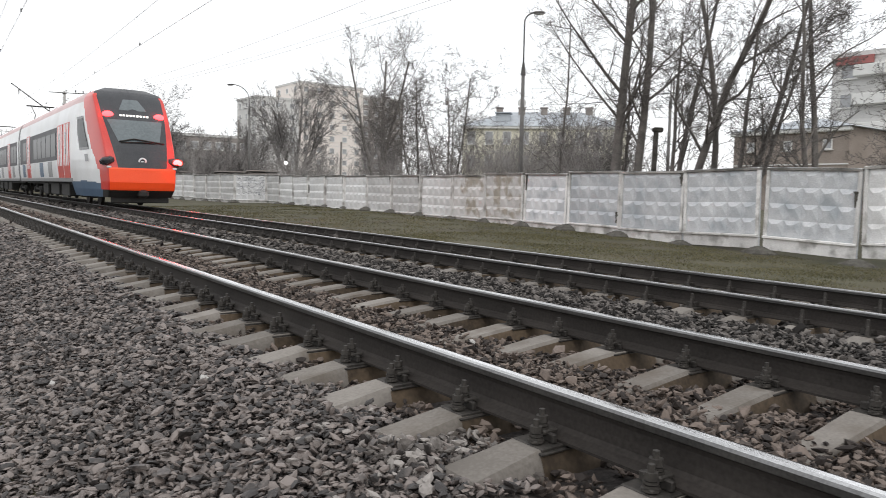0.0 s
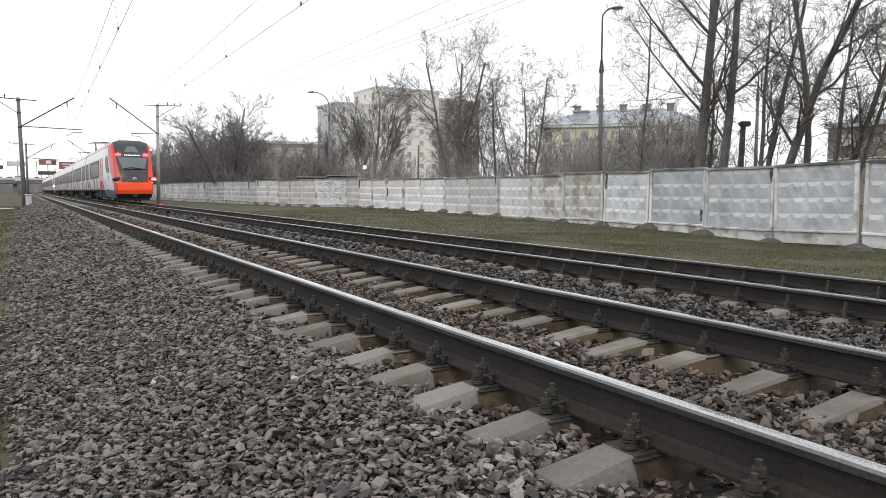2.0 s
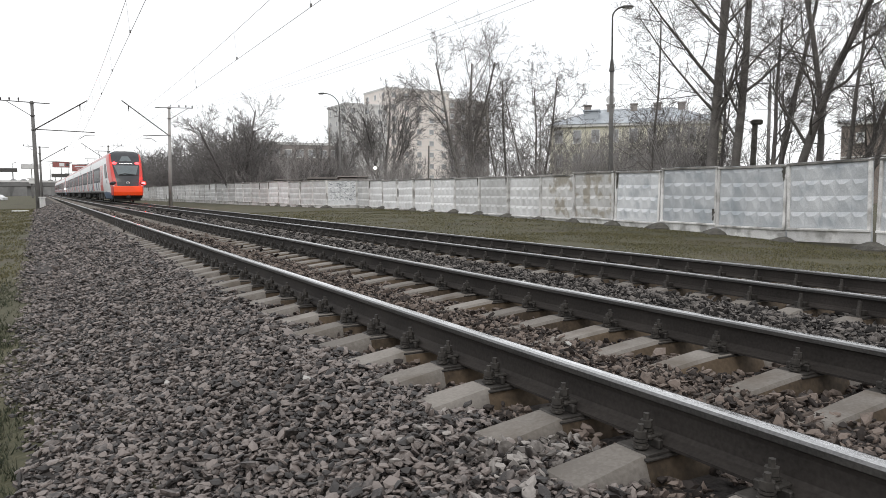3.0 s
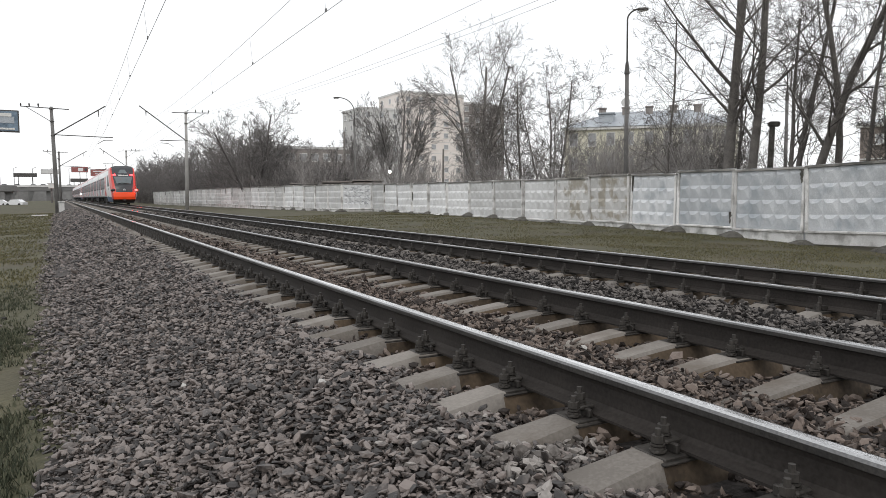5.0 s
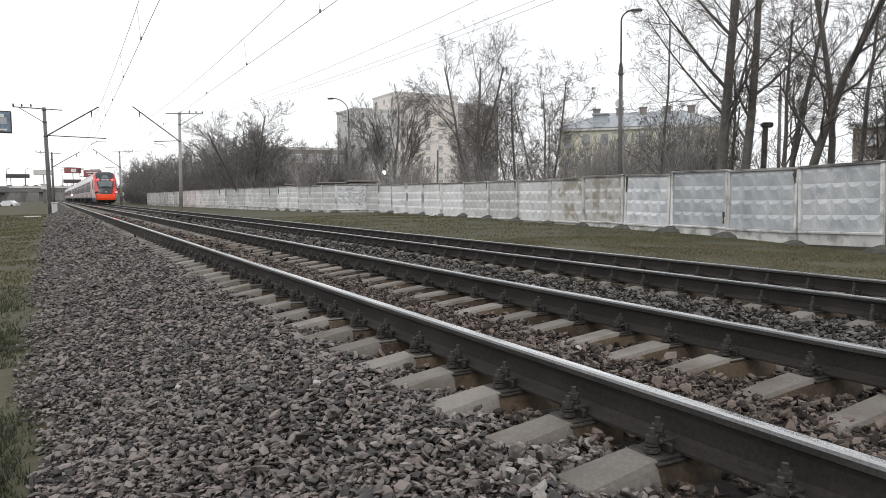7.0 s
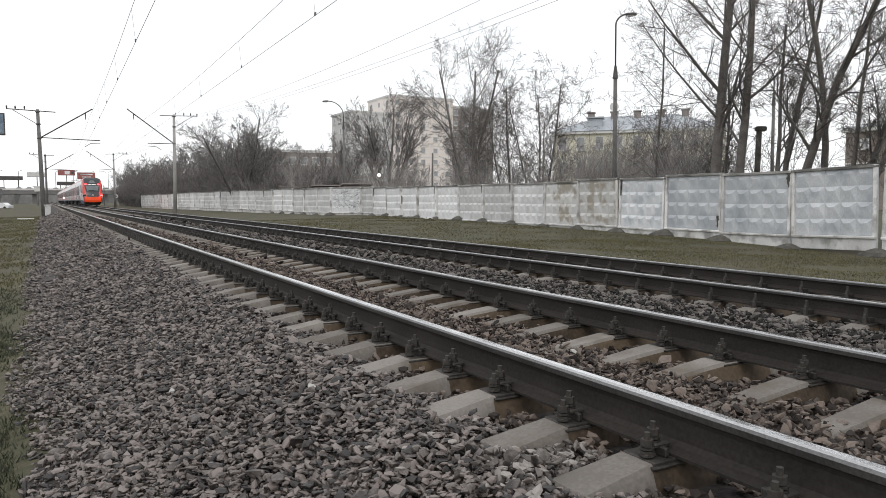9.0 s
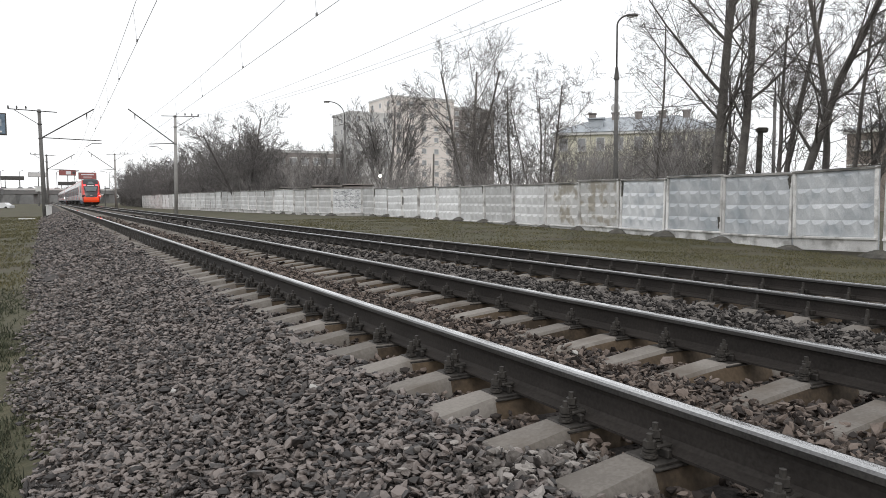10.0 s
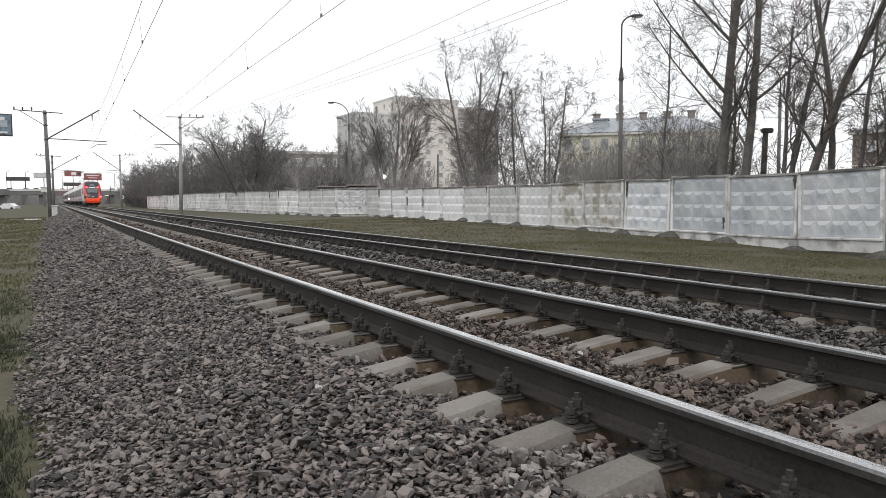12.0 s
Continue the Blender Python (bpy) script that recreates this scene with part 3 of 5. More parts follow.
def graffiti(p):
    """Loose dark strokes on the whitewashed panel."""
    rng = random.Random(5)
    g = Geo()
    for k in range(120):
        x, z = rng.uniform(-1.25, 1.25), rng.uniform(0.75, 2.3)
        w, ln = rng.uniform(0, math.pi), rng.uniform(0.12, 0.4)
        pts = [(x + ln * u * math.cos(w + 1.6 * u), 0.05, z + ln * u * math.sin(w + 1.6 * u)) for u in (0, 0.33, 0.66, 1)]
        for a, b in zip(pts, pts[1:]):
            t = rng.uniform(0.006, 0.016)
            g.add([(a[0], a[1], a[2] - t), (b[0], b[1], b[2] - t), (b[0], b[1], b[2] + t), (a[0], a[1], a[2] + t)], [(0, 1, 2, 3)])
    tagged(part("graffiti", g, ["graffiti"], p, "dark illegible strokes"), kind="stuff")


FENCE_NODES = fence()


# ---- overhead line masts ----
def catenary_mast(height, arm, side, foot, tip, reg, skin):
    """A tapered concrete mast; arm: reach of the bracket, from foot below the top to tip above it; side: +1 reaches to +x."""
    t = thing("catenary_mast", None, "grey concrete overhead line mast with steel bracket arms", "mast", "overhead line masts")
    g = Geo()
    g.tube([(0, 0, -0.6), (0, 0, height)], [0.21, 0.13], 12)
    part("pole", g, [skin], t, smooth=True)
    s = side
    g = Geo()
    g.tube([(0, 0, height - foot), (s * arm, 0, height + tip)], 0.06, 6)
    part("bracket", g, ["steel"], t)
    g = Geo()
    zi = height - foot + 0.86 * (foot + tip)
    g.tube([(s * arm * 0.86, 0, zi), (s * arm * 0.86, 0, zi - 0.6)], [0.07, 0.03], 6)
    part("insulator", g, ["steel"], t)
    g = Geo()
    g.tube([(0, 0, height - foot + 0.08), (s * reg, 0, height - foot - 0.12)], 0.045, 6)
    part("registration_arm", g, ["steel"], t)
    g = Geo()
    g.tube([(s * reg, 0, height - foot - 0.35), (s * (reg - 0.8), 0, height - foot - 0.38), (s * (reg - 1.3), 0, height - foot - 0.7)], 0.03, 6)
    part("steady_arm", g, ["steel"], t)
    g = Geo()
    g.tube([(s * 1.4, 0, height - 0.2), (-s * 2.4, 0, height - 0.02)], 0.045, 6)
    g.tube([(-s * 0.1, 0, height - 1.3), (-s * 1.9, 0, height - 0.1)], 0.03, 6)
    part("crossarm", g, ["steel"], t)
    for k in (1.0, 1.7, 2.35):
        g = Geo()
        g.tube([(-s * k, 0, height - 0.05), (-s * k, 0, height + 0.12), (-s * k, 0, height + 0.26)], [0.03, 0.08, 0.05], 6)
        part("pin_insulator", g, ["steel"], t)
    for z in (height - foot, height - 1.3, height - 0.2):
        g = Geo()
        g.tube([(0, 0, z - 0.05), (0, 0, z + 0.05)], 0.19, 10)
        part("clamp", g, ["steel"], t)
    return t


mast_r = catenary_mast(10.2, 4.6, -1, 3.1, 0.3, 2.6, "mast_pale")
mast_r.matrix_basis = pose(8.0, 80, 0.25, 0, 0.9, 0)
mast_l = catenary_mast(9.9, 4.4, 1, 2.55, 0.2, 4.9, "mast")
mast_l.matrix_basis = pose(-4.1, 72, -0.5, 0, -0.9, 0)
copy_thing(mast_r, pose(5.7, 150, 0.5, 0, 0, 0))
copy_thing(mast_l, pose(-5.5, 140, -0.3, 0, 0, 0))


# ---- the train ----
Z_ROWS = [0.4 + 0.05 * i for i in range(91)]


def nose_front(z):
    return float(np.interp(z, [0.4, 0.7, 1.0, 1.5, 1.9, 2.3, 2.6, 3.0, 3.45, 3.7, 4.0, 4.3, 4.5, 4.7, 4.9], [0.45, 0.1, 0.02, 0.05, 0.2, 0.42, 0.62, 0.9, 1.25, 1.45, 1.72, 2.0, 2.2, 2.42, 2.75]))


def half_width(z):
    return float(np.interp(z, [0.4, 0.7, 1.0, 1.5, 1.9, 2.6, 3.0, 3.45, 3.7, 4.0, 4.3, 4.5, 4.7, 4.8, 4.9], [1.5, 1.6, 1.67, 1.72, 1.74, 1.74, 1.74, 1.72, 1.7, 1.66, 1.6, 1.52, 1.34, 1.15, 0.85]))


def face_half(z):
    """Half width of the flat front, before it turns back along the cheeks."""
    return float(np.interp(z, [0.4, 0.7, 1.5, 2.6, 3.7, 4.5, 4.7, 4.9], [1.18, 1.22, 1.25, 1.3, 1.36, 1.36, 1.24, 0.8]))


def cheek(z):
    return float(np.interp(z, [0.4, 1.5, 3.0, 4.4, 4.9], [3.2, 3.4, 3.2, 2.4, 1.6]))


def nose_point(a, z):
    """A point of the nose: a from -1 (one side) over 0 (middle) to 1."""
    w, f, s = half_width(z), face_half(z), math.copysign(1, a)
    k = abs(a)
    if k <= 0.7:
        return f * a / 0.7, nose_front(z) + 0.1 * (k / 0.7) ** 2
    k = (k - 0.7) / 0.3
    return s * (f + (w - f) * k ** 0.75), nose_front(z) + 0.1 + cheek(z) * k ** 1.15


def face_y(x, z):
    return nose_front(z) + 0.1 * min(1.0, abs(x) / face_half(z)) ** 2 + max(0.0, abs(x) - face_half(z)) * 2.0


def head_zone(x, y, z, a):
    k = abs(a)
    if z > 4.6 and k < 0.72:
        return "mask"
    if z > 4.74:
        return "roof"
    if k < 0.999:
        if z < 0.68:
            return "valance" if k < 0.76 else "blue"
        if z < 1.5:
            return "red" if k < 0.78 else ("blue" if z < 0.95 + 0.5 * (k - 0.78) else "white")
        return "red" if k < float(np.interp(z, [1.5, 1.95, 2.2, 4.7], [0.8, 0.81, 0.83, 0.87])) else ("pinkroof" if z > 4.3 else "white")
    if z < 1.0:
        return "blue" if y < 5.6 else "none"
    if z > 4.3:
        return "pinkroof"
    return "white"


def face_panel(edge, z0, z1, proud, rows=14, cols=16):
    """A panel that lies on the front, with the half width edge(z)."""
    g = Geo()
    for i in range(rows + 1):
        z = z0 + (z1 - z0) * i / rows
        for j in range(cols + 1):
            x = edge(z) * (2 * j / cols - 1)
            g.v.append((x, face_y(x, z) - proud, z))
    n = cols + 1
    g.f = [(i * n + j, i * n + j + 1, (i + 1) * n + j + 1, (i + 1) * n + j) for i in range(rows) for j in range(cols)]
    g.m = [0] * len(g.f)
    return g


def cheek_panel(s, k0, k1, z0, z1, slant, proud):
    """A panel on the tapering cab side."""
    g = Geo()
    for i in range(7):
        z = z0 + (z1 - z0) * i / 6
        for j in range(6):
            k = k0 + slant * i / 6 + (k1 - k0 - slant * i / 6) * j / 5
            x, y = nose_point(s * k, z)
            g.v.append((x + s * proud, y - proud * 0.4, z))
    g.f = [(i * 6 + j, i * 6 + j + 1, (i + 1) * 6 + j + 1, (i + 1) * 6 + j) for i in range(6) for j in range(5)]
    g.m = [0] * len(g.f)
    return g


def shell(length, head=True):
    """Painted car body, split by zone into a mesh for each."""
    zones = {}
    arc = [-1 + 2 * i / 220 for i in range(221)] if head else []
    side = [5.0, 5.5, 6.2, 8.0, 11, 14, 17, 20, length] if head else [0.0, 2.0, 6.0, 10, 14, 18, length]
    rows = []
    for z in Z_ROWS:
        w = half_width(z)
        left = [(-w, y, z, -1) for y in reversed(side)]
        right = [(w, y, z, 1) for y in side]
        mid = [(*nose_point(a, z), z, a) for a in arc] if head else []
        rows.append(left + mid + right)
    for r0, r1 in zip(rows, rows[1:]):
        for j in range(len(r0) - 1):
            if not head and j == len(side) - 1:
                continue
            q = [r0[j], r0[j + 1], r1[j + 1], r1[j]]
            cx, cy, cz = (sum(p[k] for p in q) / 4 for k in range(3))
            aa = (q[0][3] + q[1][3]) / 2
            zone = head_zone(cx, cy if head else 9.0, cz, aa)
            if zone != "none":
                zones.setdefault(zone, Geo()).add([p[:3] for p in q], [(0, 1, 2, 3)])
    top = rows[-1]
    n = len(top)
    lid = zones.setdefault("roof", Geo())
    for j in range(n // 2):
        lid.add([top[j][:3], top[j + 1][:3], top[n - 2 - j][:3], top[n - 1 - j][:3]], [(0, 1, 2, 3)])
    end = Geo()
    zr = [z for z in Z_ROWS if z > 0.95]
    outline = [(-half_width(z), length, z) for z in zr] + [(half_width(z), length, z) for z in reversed(zr)]
    end.add(outline, [tuple(range(len(outline)))])
    if not head:
        end.add([(x, 0, z) for x, _, z in outline], [tuple(range(len(outline) - 1, -1, -1))])
    return zones, end


ZONE_MAT = dict(white="t_white", red="t_red", blue="t_blue", pinkroof="t_pink", roof="t_grey", mask="t_dark", windscreen="t_shield", bumper="t_orange", valance="t_black")
ZONE_NAME = dict(white="side_wall", red="red_frame", blue="skirt", pinkroof="roof_edge", roof="roof", mask="front_mask", windscreen="windscreen", bumper="bumper", valance="valance")


def weld(g):
    bm = bmesh.new()
    me = bpy.data.meshes.new("shell")
    me.from_pydata(g.v, [], g.f)
    bm.from_mesh(me)
    bmesh.ops.remove_doubles(bm, verts=bm.verts, dist=0.001)
    bm.to_mesh(me)
    bm.free()
    me.polygons.foreach_set("use_smooth", [True] * len(me.polygons))
    return me


def plate(x_side, y0, y1, z0, z1, proud=0.012, mat_i=0):
    """A panel that follows the curved side wall."""
    g = Geo()
    zs = [z0 + (z1 - z0) * k / 4 for k in range(5)]
    for z in zs:
        w = (half_width(z) + proud) * x_side
        wi = (half_width(z) - 0.03) * x_side
        g.v += [(w, y0, z), (w, y1, z), (wi, y0, z), (wi, y1, z)]
    for k in range(4):
        o = 4 * k
        g.f += [(o, o + 1, o + 5, o + 4), (o, o + 4, o + 6, o + 2), (o + 1, o + 3, o + 7, o + 5)]
    g.f += [(0, 2, 3, 1), (16, 17, 19, 18)]
    g.m = [mat_i] * len(g.f)
    return g


def bogie(t, y):
    b = Geo()
    for s in (-1, 1):
        b.box((s * 1.05, y, 0.58), (0.16, 3.3, 0.22), 0, None, 0.03)
        b.box((s * 1.05, y - 1.25, 0.48), (0.26, 0.4, 0.34), 0, None, 0.04)
        b.box((s * 1.05, y + 1.25, 0.48), (0.26, 0.4, 0.34), 0, None, 0.04)
        b.tube([(s * 1.05, y, 0.6), (s * 1.05, y, 0.95)], 0.2, 10)
    b.box((0, y, 0.62), (2.0, 0.5, 0.25), 0, None, 0.03)
    fr = part("bogie", b, ["t_black"], t)
    for dy in (-1.25, 1.25):
        w = Geo()
        for s in (-1, 1):
            w.tube([(s * 0.73, y + dy, 0.46), (s * 0.86, y + dy, 0.46)], 0.46, 20)
        w.tube([(-0.8, y + dy, 0.46), (0.8, y + dy, 0.46)], 0.09, 8)
        part("wheelset", w, ["rail"], fr)


def roof_gear(t, y, pantograph):
    g = Geo()
    g.box((0, y + 3, 4.95), (1.5, 3.4, 0.3), 0, None, 0.06)
    part("roof_unit", g, ["t_grey"], t)
    if pantograph:
        p = Geo()
        for s in (-1, 1):
            p.tube([(s * 0.5, y - 1.0, 4.85), (s * 0.45, y - 2.0, 5.5), (s * 0.55, y - 0.8, 6.2)], 0.03, 5)
            p.tube([(-0.85, y - 0.8 + s * 0.18, 6.2), (0.85, y - 0.8 + s * 0.18, 6.2)], 0.035, 5)
        p.tube([(-0.6, y - 1.0, 4.85), (0.6, y - 1.0, 4.85)], 0.05, 5)
        part("pantograph", p, ["steel"], t, "folding black steel pantograph")


def car(length, head):
    label = "white and red train car with orange bumper and lit tail lamps" if head else "grey and white electric train car with a dark window band"
    t = thing("train_car", None, label, "train car", "cars of the train")
    zones, end = shell(length, head)
    for zone, g in zones.items():
        me = weld(g)
        me.materials.append(M[ZONE_MAT[zone]])
        part(ZONE_NAME[zone], me, None, t)
    part("end_wall", end, ["t_grey"], t)
    y_a = 9.0 if head else 0.7
    for s in (-1, 1):
        part("window_band", plate(s, y_a, length - 0.4, 2.0, 3.55, 0.012), ["t_band"], t, "dark grey band")
        part("sill", plate(s, 5.2 if head else 0.0, length, 0.98, 1.14, 0.01), ["t_grey"], t)
        y = y_a + 0.3
        doors = [5.6, 7.3, length - 5.2] if head else [5.0, length - 6.3]
        while y + 1.5 < length - 0.5:
            if all(abs(y + 0.75 - d - 0.7) > 1.5 for d in doors):
                part("window", plate(s, y, y + 1.45, 2.2, 3.3, 0.022), ["t_glass"], t)
            y += 1.6
        for d in doors:
            dr = part("door", plate(s, d, d + 1.4, 1.15, 3.6, 0.026), ["t_red"], t, "red and white striped sliding doors")
            for k in (0.12, 0.5, 0.95):
                part("stripe", plate(s, d + k, d + k + 0.2, 1.7, 3.55, 0.032), ["t_white"], dr)
            part("door_pane", plate(s, d + 0.75, d + 0.92, 2.2, 3.2, 0.036), ["t_glass"], dr)
        k = y_a + 0.2
        i = 0
        while k + 1.3 < length - 0.6:
            if all(abs(k + 0.6 - d - 0.7) > 1.4 for d in doors):
                part("lower_panel", plate(s, k, k + 1.2, 1.2, 1.97, 0.014), [("t_white", "t_grey", "t_white", "t_blue", "t_white")[i % 5]], t)
            k += 1.5
            i += 1
        u = Geo()
        for yy, ln in ((9.0, 2.2), (12.2, 2.6), (15.4, 1.8)):
            u.box((s * 1.15, yy, 0.62), (0.5, ln, 0.62), 0, None, 0.04)
        part("equipment_case", u, ["t_black"], t)
    bogie(t, 5.2 if head else 3.3)
    bogie(t, length - 3.3)
    f = Geo()
    f.box((0, length / 2 + (1.2 if head else 0), 0.92), (2.7, length - (3.0 if head else 0.2), 0.14))
    part("underframe", f, ["t_black"], t)
    gg = Geo()
    gg.box((0, length + 0.3, 2.4), (1.5, 0.6, 2.6), 0, None, 0.1)
    part("gangway", gg, ["t_black"], t)
    if head:
        for s in (-1, 1):
            g = Geo()
            x, z = s * 0.98, 3.7
            for k in range(8):
                for j in range(12):
                    pa, pb = math.pi * k / 7, 2 * math.pi * j / 12
                    g.v.append((x + 0.22 * math.sin(pa) * math.cos(pb), face_y(x, z) - 0.01 + 0.09 * math.cos(pa), z + 0.14 * math.sin(pa) * math.sin(pb)))
            g.f = [(k * 12 + j, k * 12 + (j + 1) % 12, (k + 1) * 12 + (j + 1) % 12, (k + 1) * 12 + j) for k in range(7) for j in range(12)]
            g.m = [0] * len(g.f)
            part("upper_tail_lamp", g, ["lamp_red"], t, "lit red lamp", smooth=True)
            x, z = s * 1.27, 1.82
            h = Geo()
            h.box((x, face_y(x, z) + 0.03, z), (0.5, 0.42, 0.3), 0, Matrix.Rotation(radians(-28 * s), 3, "Z") @ Matrix.Rotation(radians(18), 3, "Y") if s > 0 else Matrix.Rotation(radians(28), 3, "Z") @ Matrix.Rotation(radians(-18), 3, "Y"), 0.09)
            hl = part("lamp_housing", h, ["t_dark"], t)
            e = Geo()
            cx, cy = x + s * 0.07, face_y(x, z) - 0.12
            for k in range(8):
                for j in range(12):
                    pa, pb = math.pi * k / 7, 2 * math.pi * j / 12
                    e.v.append((cx + 0.19 * math.sin(pa) * math.cos(pb), cy + 0.12 * math.cos(pa), z + 0.13 * math.sin(pa) * math.sin(pb)))
            e.f = [(k * 12 + j, k * 12 + (j + 1) % 12, (k + 1) * 12 + (j + 1) % 12, (k + 1) * 12 + j) for k in range(7) for j in range(12)]
            e.m = [0] * len(e.f)
            part("lower_lamp", e, ["lamp_low" if s > 0 else "t_glass"], hl)
            e = Geo()
            e.box((x * 0.97, face_y(x * 0.97, 1.58) - 0.02, 1.58), (0.16, 0.08, 0.08), 0, None, 0.02)
            part("marker_lamp", e, ["t_white"], hl)
            # cab side window and its white surround
            cw = part("cab_window", cheek_panel(s, 0.865, 0.955, 2.4, 3.6, 0.02, 0.02), ["t_glass"], t)
            part("window_frame", cheek_panel(s, 0.857, 0.965, 2.3, 3.7, 0.02, 0.012), ["t_dark"], cw)
            part("cab_badge", cheek_panel(s, 0.88, 0.915, 1.82, 2.12, 0.0, 0.012), ["t_grey"], t)
        part("front_mask", face_panel(lambda z: float(np.interp(z, [1.5, 2.6, 3.7, 4.5, 4.75], [0.9, 1.06, 1.2, 1.24, 1.1])), 1.52, 4.74, 0.008, 24), ["t_dark"], t)
        part("windscreen", face_panel(lambda z: float(np.interp(z, [2.55, 3.45], [0.76, 1.04])), 2.6, 3.5, 0.016), ["t_shield"], t)
        part("bumper", face_panel(lambda z: face_half(z) - 0.005, 0.68, 1.56, 0.02), ["t_orange"], t)
        d = Geo()
        bx = -0.56
        for k in range(9):
            w = (0.09, 0.12, 0.1, 0.13, 0.08, 0.12, 0.11, 0.09, 0.12)[k]
            d.box((bx + w / 2, face_y(bx, 3.68) - 0.015, 3.68), (w * 0.8, 0.03, 0.09), 0)
            bx += w + 0.02
        part("destination_display", d, ["lamp_white"], t, "row of lit white bars")
        lg = Geo()
        cy = face_y(0, 1.82) - 0.02
        for k in range(20):
            w0, w1 = 2 * math.pi * k / 20, 2 * math.pi * (k + 1) / 20
            lg.add([(0.1 * math.cos(w0), cy, 1.82 + 0.1 * math.sin(w0)), (0.1 * math.cos(w1), cy, 1.82 + 0.1 * math.sin(w1)), (0.16 * math.cos(w1), cy + 0.01, 1.82 + 0.16 * math.sin(w1)), (0.16 * math.cos(w0), cy + 0.01, 1.82 + 0.16 * math.sin(w0))], [(0, 1, 2, 3)])
        lg.box((0, cy, 1.82), (0.13, 0.02, 0.04))
        part("emblem", lg, ["t_white"], t, "plain pale ring emblem")
        wi = Geo()
        wi.tube([(-0.75, face_y(0.75, 2.62) - 0.05, 2.6), (-0.2, face_y(0.2, 2.7) - 0.06, 2.72), (0.3, face_y(0.3, 2.66) - 0.06, 2.66), (0.95, face_y(0.95, 2.6) - 0.05, 2.58)], 0.028, 5)
        wi.tube([(-0.7, face_y(0.7, 2.58) - 0.05, 2.56), (0.1, face_y(0.1, 2.6) - 0.06, 2.6), (0.6, face_y(0.6, 2.6) - 0.05, 2.58)], 0.025, 5)
        part("wiper", wi, ["t_black"], t)
        tp = Geo()
        for z0, z1 in ((3.92, 4.1), (4.1, 4.25), (4.25, 4.4)):
            a0, a1 = np.interp(z0, [3.9, 4.45], [0.55, 0.25]), np.interp(z1, [3.9, 4.45], [0.55, 0.25])
            tp.add([(-a0, face_y(a0, z0) - 0.022, z0), (a0, face_y(a0, z0) - 0.022, z0), (a1, face_y(a1, z1) - 0.022, z1), (-a1, face_y(a1, z1) - 0.022, z1)], [(0, 1, 2, 3)])
        part("roof_panel", tp, ["t_shield"], t)
        cp = Geo()
        cp.box((0, 0.25, 0.55), (0.36, 0.7, 0.3), 0, None, 0.08)
        part("coupler", cp, ["t_black"], t)
        pl = Geo()
        pl.box((0, 0.6, 0.38), (2.2, 0.08, 0.4), 0, None, 0.03)
        part("snow_plough", pl, ["t_black"], t)
    roof_gear(t, 8 if head else 4, not head)
    return t


HEAD_LEN, CAR_LEN = 24.0, 23.0
tail_car = car(HEAD_LEN, True)
mid_car = car(CAR_LEN, False)
HALF_TURN = pose(0, HEAD_LEN, 0, 0, 0, 180)
CARS = []
place = 0.0
for unit in range(2):
    for i in range(5):
        ln = HEAD_LEN if i in (0, 4) else CAR_LEN
        if unit == 0 and i == 0:
            ob = tail_car
        elif unit == 0 and i == 1:
            ob = mid_car
        else:
            ob = copy_thing(tail_car if i in (0, 4) else mid_car, pose(0, 0, 0))
        CARS.append((ob, place, HALF_TURN if i == 4 else Matrix.Identity(4)))
        if unit == 1 and i == 0:
            tagged(ob, "white and red train car with lit white lamps", "train car")
            for x in (-1.36, -1.62):
                lamp = Geo()
                lamp.box((x, 0.35 if x > -1.5 else 1.2, 1.85), (0.34, 0.3, 0.3), 0, None, 0.08)
                part("side_lamp", lamp, ["lamp_side"], ob, "lit white lamp")
        place += ln + 0.7


def tail_y(t):
    """Where the tail of the train stands: it draws away and slows."""
    return 27.8 + 0.7 * math.exp(-3 * t) + 16.074 * t - 0.5436 * t * t + 0.00723 * t ** 3


def on_track(y):
    """Middle of the far track at rail height."""
    return Vector((TRACK_2 + 0.82 + bend(y), y, DROP_2 + 0.185 + rise(y)))


def motions():
    for ob, back, turn in CARS:
        rows = []
        for k in range(25):
            t = k * 0.5
            y = tail_y(t) + back
            a, b = on_track(y + 3), on_track(y + 19)
            d = b - a
            p = a - d.normalized() * 3
            rows.append((t, Matrix.Translation(p) @ pose(0, 0, 0, math.degrees(math.atan2(d.z, d.y)), 0, math.degrees(math.atan2(-d.x, d.y))) @ turn))
        walk(ob, rows)


# ---- bare trees ----
def branch_frame(d):
    up = Vector((0, 0, 1)) if abs(d.z) < 0.93 else Vector((1, 0, 0))
    a = d.cross(up).normalized()
    return a, a.cross(d)


